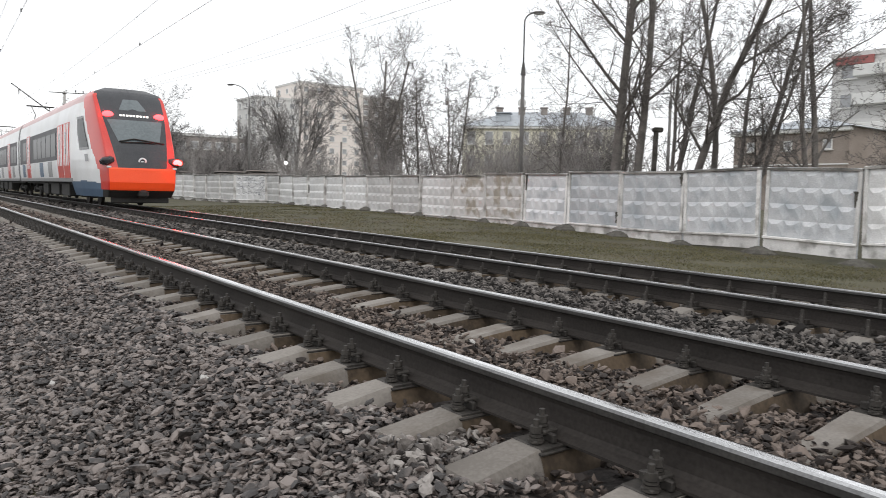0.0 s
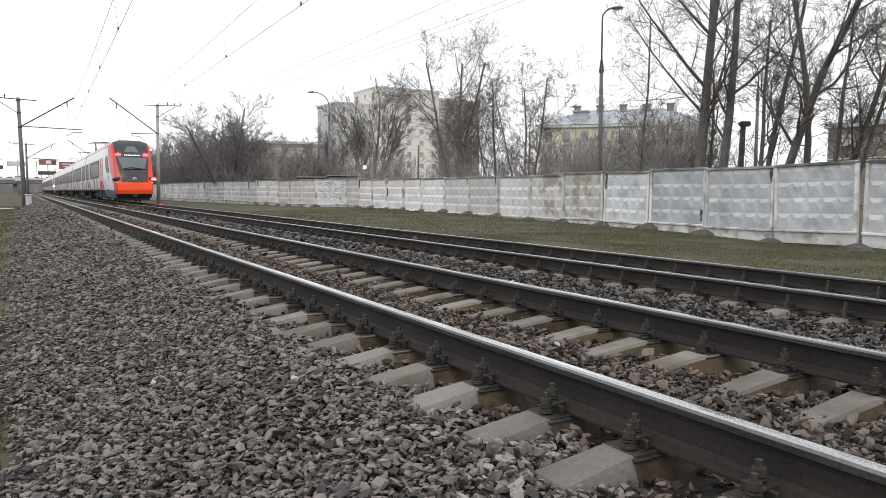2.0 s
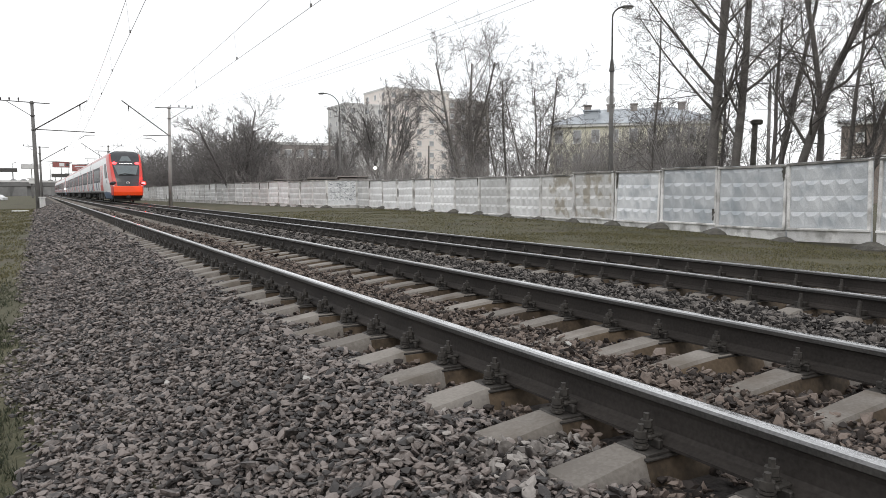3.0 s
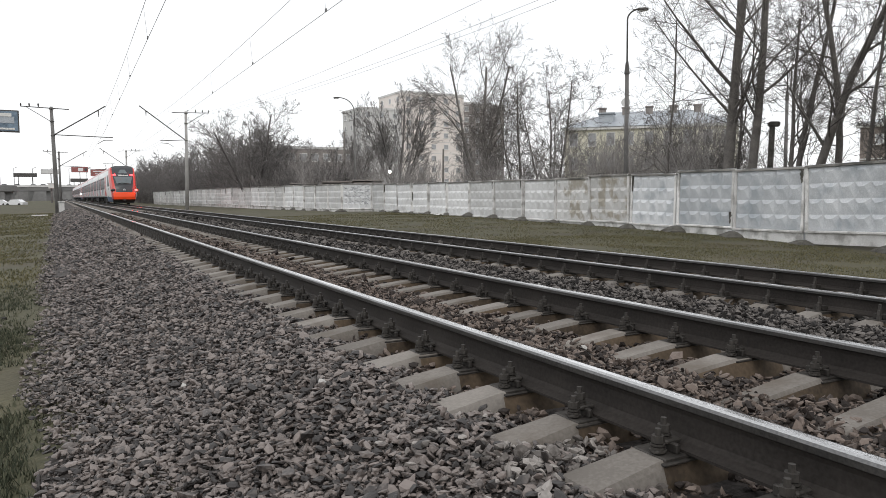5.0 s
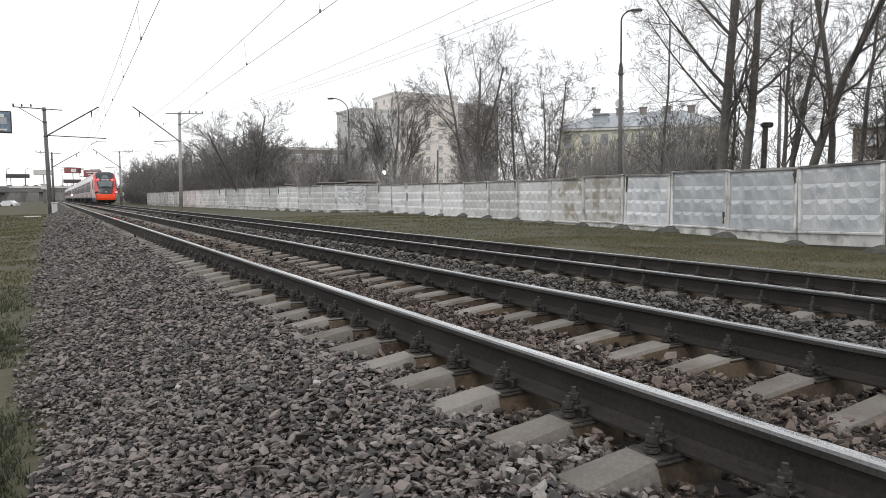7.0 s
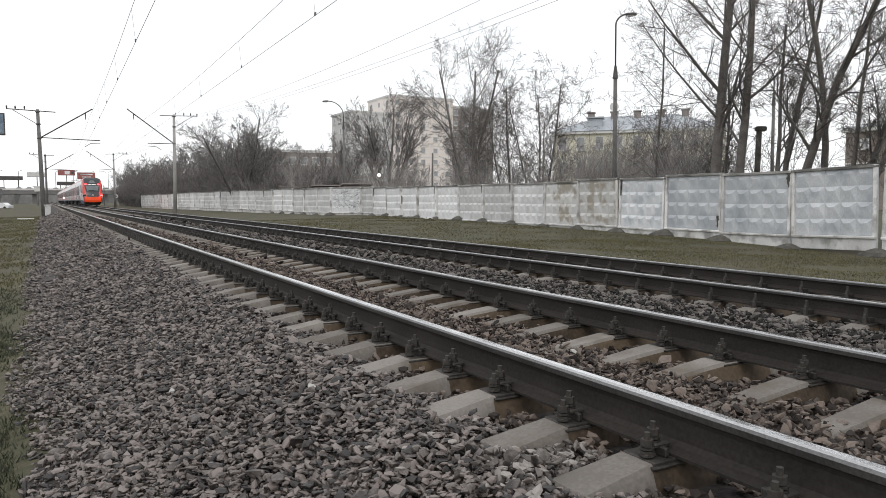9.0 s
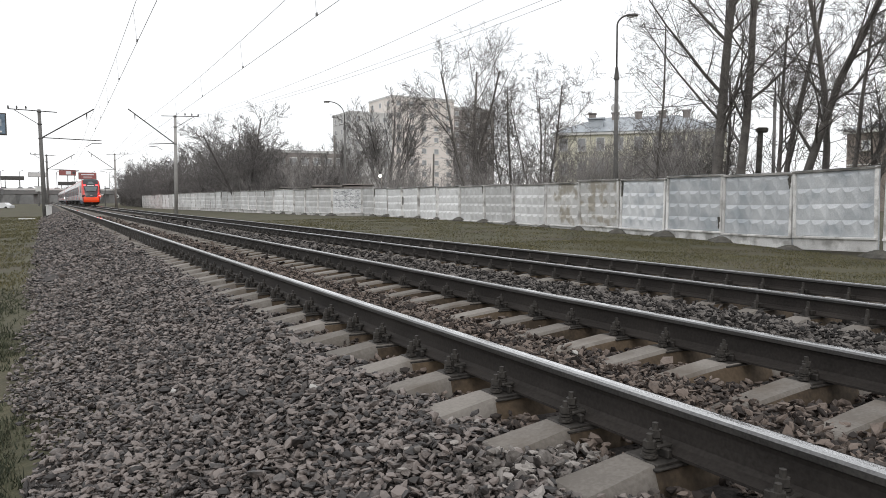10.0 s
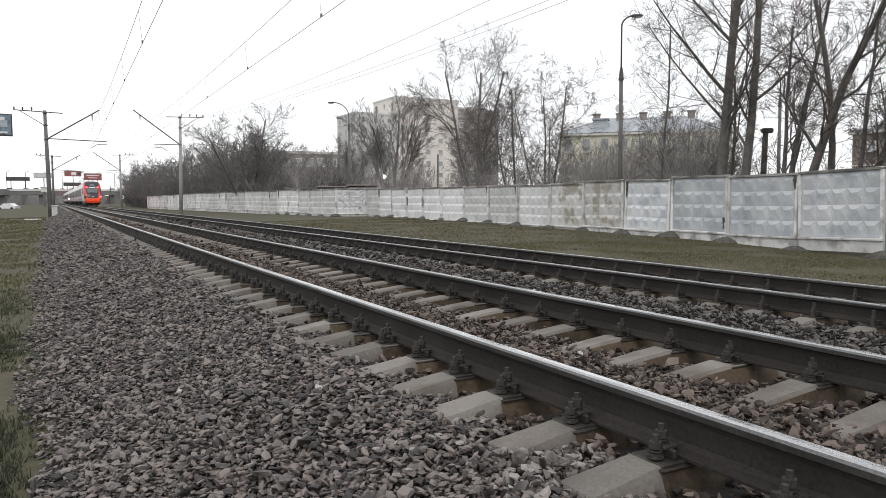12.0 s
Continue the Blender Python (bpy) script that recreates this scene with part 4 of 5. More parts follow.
def grow(rng, out, p, d, length, radius, level, levels, spread, lift, counts, thin, wob0):
    """One limb and, along it, the limbs that fork off. out: a Geo for each of wood and twigs."""
    steps = (6, 4, 3, 2, 2)[level]
    sides = (8, 5, 3, 3, 3)[level]
    pts, rad = [p.copy()], [radius]
    way = d.copy()
    wob = wob0 if level == 0 else (0.13, 0.1, 0.08, 0.08)[level - 1]
    for k in range(steps):
        way = (way + Vector((rng.gauss(0, wob), rng.gauss(0, wob), rng.gauss(0, wob * 0.7) + lift * ((0.02, 0.09, 0.05, 0.03, 0.03)[level])))).normalized()
        p = p + way * (length / steps)
        pts.append(p.copy())
        rad.append(max(thin * (1.0 if level < levels else 0.8), radius * (1 - (0.62 if level == 0 else 0.72) * (k + 1) / steps)))
    out[0 if level < 2 else 1].tube(pts, rad, sides, 0, False)
    if level >= levels:
        return
    n = counts[level]
    for k in range(n):
        u = 0.25 + 0.75 * (k + rng.random() * 0.8) / n if level == 0 else 0.12 + 0.86 * (k + rng.random()) / n
        f = min(0.999, u) * steps
        i = int(f)
        q = pts[i].lerp(pts[i + 1], f - i)
        w = (pts[i + 1] - pts[i]).normalized()
        a, b = branch_frame(w)
        ang, az = radians(rng.uniform(spread * 0.6, spread * 1.25) * (1.0 if level == 0 else 1.08)), rng.uniform(0, 2 * math.pi)
        nd = (w * math.cos(ang) + (a * math.cos(az) + b * math.sin(az)) * math.sin(ang)).normalized()
        r_here = rad[i] + (rad[i + 1] - rad[i]) * (f - i)
        ratio = rng.uniform(0.24, 0.5) if level == 0 else rng.uniform(0.38, 0.6)
        grow(rng, out, q, nd, length * (rng.uniform(0.26, 0.5) * (0.72 if thin < 0.007 else 1.0) if level == 0 else rng.uniform(0.36, 0.6)) * (1.15 - 0.5 * u), max(thin, r_here * ratio), level + 1, levels, spread, lift, counts, thin, wob0)


def tree(seed, height, radius, stems=1, spread=42, lift=1.0, levels=4, lean=(0, 0), open_stems=0.15, label="", name="tree", group="bare trees behind the fence", counts=(12, 7, 5, 4), thin=0.0062, wob=0.05, skin="twig"):
    rng = random.Random(seed)
    out = (Geo(), Geo())
    for s in range(stems):
        w = 2 * math.pi * s / max(1, stems) + rng.random()
        tilt = (open_stems if s else open_stems * 0.4) if stems > 1 else 0.0
        d = Vector((math.cos(w) * tilt + lean[0], math.sin(w) * tilt + lean[1], 1)).normalized()
        off = 0.0 if stems == 1 else radius * 1.2
        k = 1.0 if s == 0 else rng.uniform(0.7, 1.0)
        grow(rng, out, Vector((math.cos(w) * off, math.sin(w) * off, -0.3)), d, height * 0.82 * k, radius * (1 if s == 0 else 0.8), 0, levels, spread, lift, counts, thin, wob)
    t = thing(name, None, label or "leafless deciduous tree with grey-brown bark behind a concrete fence", "tree" if name == "tree" else "shrub", group)
    part("trunk", out[0], ["bark" if skin == "twig" else skin], t, smooth=True)
    part("crown", out[1], [skin], t, "fine bare twigs")
    return t


def put(t, x, y, turn=0.0, scale=1.0, z=None):
    t.matrix_basis = pose(x, y, land(x, y) if z is None else z, 0, 0, turn)
    t.scale = (scale,) * 3
    return t


def again(t, x, y, turn, scale):
    c = copy_thing(t, pose(x, y, land(x, y), 0, 0, turn))
    c.scale = (scale,) * 3
    return c


def trees():
    put(tree(1, 19, 0.24, 1, 46, 0.9, 4, (0.0, 0.02), label="tall leafless tree with a straight grey trunk", counts=(18, 8, 6, 4), wob=0.02, thin=0.0052), 22.0, 20.0)
    put(tree(2, 18, 0.2, 1, 44, 0.9, 4, (0.0, -0.08), label="tall leafless tree leaning beside a straight one", counts=(17, 8, 6, 4), wob=0.025, thin=0.0052), 22.2, 19.15)
    put(tree(3, 16.0, 0.18, 1, 44, 0.8, 4, (0.0, -0.4), label="leafless tree with a strongly leaning forked trunk", counts=(13, 8, 6, 4), wob=0.04, thin=0.0052), 22.5, 17.2)
    put(tree(4, 13.0, 0.13, 2, 40, 0.9, 4, (0.0, 0.0), 0.1), 22.7, 17.4)
    put(tree(5, 14.0, 0.15, 1, 46, 0.7, 4, (0, 0.02), counts=(12, 7, 5, 4)), 23.0, 15.9)
    put(tree(6, 13.0, 0.13, 3, 42, 0.8, 4, (0, -0.2), 0.12), 22.5, 14.4)
    put(tree(7, 13.0, 0.14, 2, 50, 0.6, 4, (0, 0.08), 0.2, counts=(12, 7, 5, 4)), 22.6, 11.3)
    put(tree(8, 12.0, 0.13, 2, 48, 0.6, 4, (0, 0.0), 0.2), 23.2, 8.6)
    put(tree(14, 9.0, 0.1, 2, 55, 0.4, 4, (0, 0.0), 0.2), 24.5, 22.0)
    put(tree(9, 11.6, 0.075, 1, 58, 0.5, 4, (0, 0.0), label="thin young leafless tree", counts=(22, 7, 5, 3), thin=0.0055), 22.0, 23.4)
    put(tree(10, 15.8, 0.2, 3, 44, 0.7, 4, (0.0, 0.03), 0.28, label="leafless tree with several wide-forked stems", counts=(12, 7, 6, 4), thin=0.0075), 24.0, 43.9, 0, 0.93)
    put(tree(11, 10.8, 0.1, 2, 50, 0.6, 4, (0, 0), 0.2, counts=(12, 6, 5, 4), thin=0.0075), 24.0, 38.9)
    put(tree(12, 10.2, 0.09, 2, 54, 0.55, 4, (0, -0.05), 0.22, counts=(12, 6, 5, 4), thin=0.0075), 23.2, 33.8)
    put(tree(13, 10.0, 0.09, 2, 50, 0.6, 4, (0, 0.0), 0.18, counts=(12, 6, 5, 4), thin=0.0075), 24.3, 36.2)
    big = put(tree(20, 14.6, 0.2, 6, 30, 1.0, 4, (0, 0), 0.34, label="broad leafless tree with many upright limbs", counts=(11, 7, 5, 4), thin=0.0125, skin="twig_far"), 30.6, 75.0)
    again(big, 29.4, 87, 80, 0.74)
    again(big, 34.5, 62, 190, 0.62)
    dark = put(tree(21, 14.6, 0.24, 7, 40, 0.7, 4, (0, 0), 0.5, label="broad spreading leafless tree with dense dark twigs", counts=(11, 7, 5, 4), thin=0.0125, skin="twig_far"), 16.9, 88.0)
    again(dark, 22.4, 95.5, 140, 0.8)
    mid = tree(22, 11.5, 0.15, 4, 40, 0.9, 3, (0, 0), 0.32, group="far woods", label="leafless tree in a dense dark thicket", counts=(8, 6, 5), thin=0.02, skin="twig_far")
    put(mid, 17.5, 104, 0, 1.0)
    rng = random.Random(77)
    for k in range(23):
        y = 102 + 7.0 * k + rng.uniform(-2, 2)
        edge = 15.5 - 0.068 * (y - 92) if y < 160 else 10.8 - 0.02 * (y - 160)
        for j in range(2):
            again(mid, edge + 2.4 + j * 5 + rng.uniform(-1, 2.5), y, rng.uniform(0, 360), rng.uniform(0.85, 1.1))
    shrub = tree(30, 5.0, 0.03, 9, 38, 0.9, 2, (0, 0), 0.5, name="shrub", group="shrubs behind the fence", label="leafless brown shrub with many thin stems", counts=(9, 6), thin=0.0075, skin="shrub")
    put(shrub, 22.5, 30.5)
    for k in range(48):
        y = 18 + 1.87 * k + rng.uniform(-0.8, 0.8)
        x = 21.6 + rng.uniform(0, 5.5) if y < 62 else 19.6 - 0.08 * (y - 62) + rng.uniform(0, 9)
        again(shrub, x, y, rng.uniform(0, 360), rng.uniform(0.72, 1.2) if y < 62 else rng.uniform(1.0, 1.7))
    for k in range(12):
        d = rng.uniform(0, 1)
        again(shrub, 26 + 16 * d + rng.uniform(-2, 2), 24 + 26 * d + rng.uniform(-7, 10), rng.uniform(0, 360), rng.uniform(1.1, 1.7))
    for k in range(8):
        again(shrub, 21.4 + rng.uniform(0, 2.5), 5 + 1.9 * k, rng.uniform(0, 360), rng.uniform(0.55, 0.75))
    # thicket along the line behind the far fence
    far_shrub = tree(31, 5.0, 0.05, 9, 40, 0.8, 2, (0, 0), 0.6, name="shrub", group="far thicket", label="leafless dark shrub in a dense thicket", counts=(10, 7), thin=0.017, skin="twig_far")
    put(far_shrub, 17.5, 92)
    for k in range(48):
        y = 70 + 3.4 * k
        edge = 18.4 - 0.1 * (y - 70) if y < 92 else (15.6 - 0.068 * (y - 92) if y < 160 else 9.4)
        again(far_shrub, edge + 1.6 + rng.uniform(0, 3), y, rng.uniform(0, 360), rng.uniform(1.0, 1.5))



trees()


# ---- buildings ----
WINDOW = {}


def window_meshes(w, h):
    key = (w, h)
    if key not in WINDOW:
        f, p, q = Geo(), Geo(), Geo()
        t = 0.1
        ring = [(-1, -1), (1, -1), (1, 1), (-1, 1)]
        f.v = [(a * w / 2, -0.07, b * h / 2) for a, b in ring] + [(a * (w / 2 - t), -0.07, b * (h / 2 - t)) for a, b in ring] + [(a * w / 2, 0.02, b * h / 2) for a, b in ring] + [(a * (w / 2 - t), 0.02, b * (h / 2 - t)) for a, b in ring]
        for k in range(4):
            n = (k + 1) % 4
            f.f += [(k, n, 4 + n, 4 + k), (8 + k, 8 + n, n, k), (4 + k, 4 + n, 12 + n, 12 + k)]
        f.m = [0] * len(f.f)
        q.box((0, -0.09, -h / 2 - 0.05), (w + 0.2, 0.22, 0.06))
        p.add([(-w / 2, -0.012, -h / 2), (w / 2, -0.012, -h / 2), (w / 2, -0.012, h / 2), (-w / 2, -0.012, h / 2)], [(0, 1, 2, 3)])
        WINDOW[key] = f.mesh("window", ["b_trim"]), p.mesh("pane", ["b_glass"]), q.mesh("sill", ["b_trim"])
    return WINDOW[key]


def house(name, label, corner, yaw, w, d, h, wall, floors, bays, win, first, roof="flat", roof_mat="b_roof", roof_h=2.2, group="", bands=True):
    """A block whose front runs from corner along yaw; local x along the front, -y to the viewer."""
    t = thing(name, pose(corner[0], corner[1], corner[2], 0, 0, yaw), label, "building", group)
    g = Geo()
    g.box((w / 2, d / 2, h / 2), (w, d, h))
    body = part("wall", g, [wall], t)
    if bands:
        fh = (h - first) / floors
        for k in range(1, floors + 1):
            b = Geo()
            b.box((w / 2, -0.03, first + fh * k - 0.25), (w + 0.06, 0.06, 0.12))
            part("string_course", b, ["b_trim" if roof != "flat" else "b_grey"], t)
    r = Geo()
    if roof == "flat":
        r.box((w / 2, d / 2, h + 0.25), (w + 0.3, d + 0.3, 0.5))
        part("parapet", r, ["b_grey"], t)
    else:
        e = 0.5
        r.add([(-e, -e, h), (w + e, -e, h), (w + e, d + e, h), (-e, d + e, h), (d / 2, d / 2, h + roof_h), (w - d / 2, d / 2, h + roof_h)], [(0, 1, 5, 4), (1, 2, 5), (2, 3, 4, 5), (3, 0, 4), (3, 2, 1, 0)])
        part("roof", r, [roof_mat], t)
        c = Geo()
        c.box((w / 2, -0.15, h - 0.2), (w + 0.5, 0.5, 0.4), 0, None, 0.08)
        part("cornice", c, ["b_trim"], t)
    ww, wh = win
    fm, pm, sm = window_meshes(ww, wh)
    fh = (h - first) / floors
    for i in range(floors):
        for j in range(bays):
            m = pose(w * (j + 0.5) / bays, 0, first + fh * i + fh * 0.5)
            f = part("window", fm, None, t, "", m)
            part("pane", pm, None, f)
            part("sill", sm, None, f)
    # windows on the end wall that shows
    n = max(1, int(d / (w / bays)))
    for i in range(floors):
        for j in range(n):
            m = pose(0, d * (j + 0.5) / n, first + fh * i + fh * 0.5, 0, 0, -90)
            f = part("window", fm, None, t, "", m)
            part("pane", pm, None, f)
            part("sill", sm, None, f)
    return t


def buildings():
    house("apartment_block", "pinkish beige panel apartment block with flat roof", (71.5, 168, 0), 3, 18.5, 14, 28.0, "b_beige", 9, 5, (1.4, 1.35), 1.0, group="apartment blocks")
    house("apartment_block", "lower beige wing of a panel apartment block", (60.2, 167.5, 0), 3, 11.2, 12, 23.3, "b_grey", 8, 3, (1.4, 1.35), 1.0, group="apartment blocks")
    house("apartment_block", "grey panel wing of an apartment block", (90.2, 171, 0), 8, 15, 14, 26.6, "b_dark", 9, 4, (1.4, 1.35), 1.0, group="apartment blocks")
    y = house("yellow_house", "pale yellow stucco house with grey hipped roof", (54.1, 75, 0), -43, 21, 11, 9.9, "b_yellow", 3, 9, (1.1, 1.7), 0.6, "hip", "b_roof", 2.4)
    rng = random.Random(4)
    for k in range(5):
        c = Geo()
        x = 4.5 + 3.0 * k
        c.box((x, 4.6, 11.9), (0.9, 0.7, 1.5), 0, None, 0.05)
        c.box((x, 4.6, 12.75), (1.1, 0.9, 0.16))
        part("chimney", c, ["b_dark"], y)
    dm = Geo()
    dm.box((5.2, 2.2, 11.1), (1.8, 2.0, 1.1), 0, None, 0.05)
    dm.box((5.2, 2.1, 11.75), (2.2, 2.4, 0.16))
    part("dormer", dm, ["b_roof"], y)
    ds = Geo()
    ds.tube([(7.5, 4.5, 12.2), (7.5, 4.5, 13.0)], 0.05, 6)
    for k in range(5):
        ds.tube([(7.5, 4.4 - 0.05 * k, 13.4), (7.5, 4.35 - 0.05 * k, 13.4)], 0.6 - 0.1 * (4 - k) * 0.3, 14)
    part("dish", ds, ["b_grey"], y, "pale round dish")
    b = house("brick_shed", "old low brick building with pale sheet roof", (60.3, 39.4, 0), -88, 10.5, 9, 7.3, "b_brick", 2, 3, (0.8, 0.9), 1.5, "hip", "b_roof", 1.3)
    h = house("grey_block", "grey weathered apartment block with a red roof edge", (75, 38, 0), -85, 26, 12, 15.8, "b_grey", 5, 8, (1.6, 1.5), 1.0)
    rd = Geo()
    rd.box((2.2, -0.25, 15.4), (3.6, 0.3, 0.8))
    part("red_fascia", rd, ["b_red"], h, "dull red sheet metal edge")
    for k in range(5):
        bl = Geo()
        bl.box((4.2, -0.7, 2.6 + 2.9 * k), (3.4, 1.3, 1.1), 0, None, 0.04)
        part("balcony", bl, ["b_trim"], h)
    house("long_block", "long dull brown building behind bare trees", (27.2, 142, 0), -2, 22, 12, 11.2, "b_dark", 3, 9, (1.6, 1.6), 1.0, bands=False)
    # sheds whose roofs peep over the fence
    for x, yy, w, hh in ((18.6, 66.0, 2.6, 2.5), (19.6, 60.2, 2.4, 2.55), (17.4, 73.5, 2.2, 2.55)):
        g = Geo()
        g.box((0, 0, hh / 2), (w, 2.4, hh), 0, None, 0.03)
        s = thing("garden_shed", pose(x + 1.6, yy, land(x, yy), 0, 0, 75), "small grey sheet-metal shed behind the fence", "shed", "sheds behind the fence")
        part("body", g, ["b_dark"], s)
        r = Geo()
        r.box((0, 0, hh + 0.06), (w + 0.4, 2.8, 0.1), 0, Matrix.Rotation(radians(4), 3, "Y"))
        part("roof", r, ["b_dark"], s)


buildings()


# ---- street lamps and posts ----
def street_lamp(x, y, h, joint, reach, turn, label):
    t = thing("street_lamp", pose(x, y, land(x, y), 0, 0, turn), label, "street lamp", "street lamps")
    h, joint = h - land(x, y), joint - land(x, y)
    g = Geo()
    g.tube([(0, 0, -0.3), (0, 0, joint - 0.1)], [0.135, 0.1], 10)
    part("pole", g, ["mast"], t, "thick grey concrete pole", smooth=True)
    c = Geo()
    c.tube([(0, 0, joint - 0.35), (0, 0, joint + 0.3)], [0.15, 0.07], 10)
    part("collar", c, ["steel"], t)
    b = Geo()
    pts = [(0, 0, joint)]
    for k in range(9):
        w = math.pi / 2 * k / 8
        pts.append((reach * (1 - math.cos(w)), 0, h - reach * 0.9 + reach * 0.9 * math.sin(w)))
    b.tube(pts, 0.045, 7)
    part("arm", b, ["steel"], t, smooth=True)
    l = Geo()
    l.box((reach + 0.22, 0, h - 0.02), (0.62, 0.24, 0.15), 0, Matrix.Rotation(radians(4), 3, "Y"), 0.06)
    part("lamp_head", l, ["steel"], t)
    gl = Geo()
    gl.box((reach + 0.25, 0, h - 0.1), (0.45, 0.18, 0.05), 0, None, 0.02)
    part("lens", gl, ["b_trim"], t)
    return t


street_lamp(24.0, 28.5, 10.75, 7.8, 0.55, -50, "tall grey street lamp with a short curved arm")
street_lamp(22.4, 66.7, 11.0, 8.6, 1.5, 160, "tall grey street lamp with a long curved arm")
street_lamp(40.0, 31.2, 10.2, 7.6, 1.4, 130, "far street lamp half hidden by branches")


def posts():
    p = thing("concrete_post", pose(23.0, 18.77, -0.4, 0, 1.5, -40), "short dark concrete post with a flat cap", "post")
    g = Geo()
    g.tube([(0, 0, -0.2), (0, 0, 4.15)], [0.13, 0.11], 9)
    part("shaft", g, ["moss"], p)
    g = Geo()
    g.box((0.06, 0, 4.25), (0.42, 0.34, 0.2), 0, None, 0.04)
    part("cap", g, ["moss"], p)
    for x, y, h, r, lab in ((23.0, 71.9, 8.1, 0.1, "thin dark wooden pole behind the fence"), (22.0, 46.4, 4.6, 0.09, "short dark wooden pole behind the fence"), (21.5, 55.3, 3.3, 0.04, "thin steel pole that carries a lit bulb")):
        q = thing("pole", pose(x, y, land(x, y), 0, 1, 0), lab, "pole", "poles behind the fence")
        g = Geo()
        g.tube([(0, 0, -0.3), (0, 0, h - land(x, y))], [r, r * 0.75], 8)
        part("shaft", g, ["bark"], q, smooth=True)
        if h < 4:
            g = Geo()
            g.tube([(-0.12, 0, h - land(x, y) - 0.18), (-0.12, 0, h - land(x, y) - 0.1), (-0.12, 0, h - land(x, y) + 0.02), (-0.12, 0, h - land(x, y) + 0.1)], [0.03, 0.11, 0.11, 0.03], 10)
            part("bulb", g, ["bulb"], q, "lit white bulb", smooth=True)


posts()


# ---- overhead wires ----
def wire(name, a, b, sag, r, label, group="overhead wires"):
    a, b = Vector(a), Vector(b)
    g = Geo()
    pts = []
    for k in range(25):
        u = k / 24
        p = a.lerp(b, u)
        p.z -= 4 * sag * u * (1 - u)
        pts.append(p)
    g.tube(pts, r, 5)
    return solo(name, g, ["wire"], label, "wire", group=group)


def wires():
    for x0, far, z_far in ((0.68, 72, 7.3), (TRACK_2 + 0.9, 80, 7.55)):
        ax = x0 + (-0.71 if far < 75 else -0.86)
        wire("contact_wire", (ax, far, z_far), (x0, -20, 6.4), 0.06, 0.009, "thin grooved copper contact wire above the track")
        wire("messenger_wire", (ax - 0.1, far, z_far + 1.7), (x0 - 0.1, -20, 8.9), 1.0, 0.009, "thin sagging messenger wire above the contact wire")
        wire("contact_wire", (ax, far, z_far), (x0 - 2.4, 150, z_far + 0.4), 0.06, 0.009, "thin grooved copper contact wire above the track")
        wire("messenger_wire", (ax - 0.1, far, z_far + 1.7), (x0 - 2.4, 150, z_far + 2.1), 0.8, 0.009, "thin sagging messenger wire above the contact wire")
        for k in range(9):
            u = (k + 0.7) / 9.6
            y = far + (-20 - far) * u
            zc = z_far + (6.4 - z_far) * u - 0.24 * u * (1 - u)
            zm = (z_far + 1.7) + (8.9 - z_far - 1.7) * u - 4.0 * u * (1 - u)
            xc, xm = ax + (x0 - ax) * u, ax - 0.1 + (x0 - ax) * u
            g = Geo()
            g.tube([(xc, y, zc), (xm, y, zm)], 0.005, 4)
            g.box((xc, y, zc + 0.05), (0.05, 0.09, 0.1))
            solo("dropper", g, ["wire"], "thin hanger between messenger and contact wire", "wire", group="droppers")
    for dx, z, zz, e in ((0.0, 10.2, 10.2, 17.6), (-0.65, 10.15, 10.2, 16.9), (-1.35, 10.1, 10.4, 14.4)):
        wire("feeder_wire", (10.2 + dx, 80, z), (e, -20, zz), 1.75, 0.0085, "thin sagging feeder wire on the mast crossarm", "feeder wires")
        wire("feeder_wire", (10.2 + dx, 80, z), (7.9 + dx, 150, z + 0.3), 0.9, 0.013, "thin sagging feeder wire on the mast crossarm", "feeder wires")


wires()


# ---- overpass, billboards and clutter at the far left ----
def overpass():
    t = thing("road_overpass", pose(0, 0, -3.2), "grey concrete road bridge over the railway", "bridge")
    g = Geo()
    g.box((-60, 402, 10.2), (190, 12, 1.9), 0, None, 0.1)
    part("deck", g, ["deck"], t)
    for s in (-6.1, 6.1):
        g = Geo()
        g.box((-60, 402 + s, 11.6), (190, 0.2, 0.9))
        part("parapet", g, ["b_grey"], t)
    for x in (-110, -78, -52, -34, -17, 14, 30):
        g = Geo()
        g.box((x, 402, 4.5), (2.2, 8, 10.5), 0, None, 0.2)
        part("pier", g, ["deck"], t)
    g = Geo()
    g.box((-38, 206, 7.4), (42, 9, 1.6), 0, None, 0.1)
    part("ramp_deck", g, ["deck"], t)
    g = Geo()
    g.box((-40.5, 206, 9.6), (40, 8.6, 2.8), 0, None, 0.1)
    part("ramp_screen", g, ["b_grey"], t)
    for x in (-56, -44, -32, -25, -18.5):
        g = Geo()
        g.box((x, 206, 3.0), (1.3, 6, 7.4), 0, None, 0.15)
        part("pier", g, ["deck"], t)
    for k in range(18):
        x = -120 + 8 * k
        g = Geo()
        g.tube([(x, 408, 11), (x, 408, 20.5), (x + 1.5, 408, 21.2)], 0.12, 6)
        part("light_pole", g, ["steel"], t)


overpass()


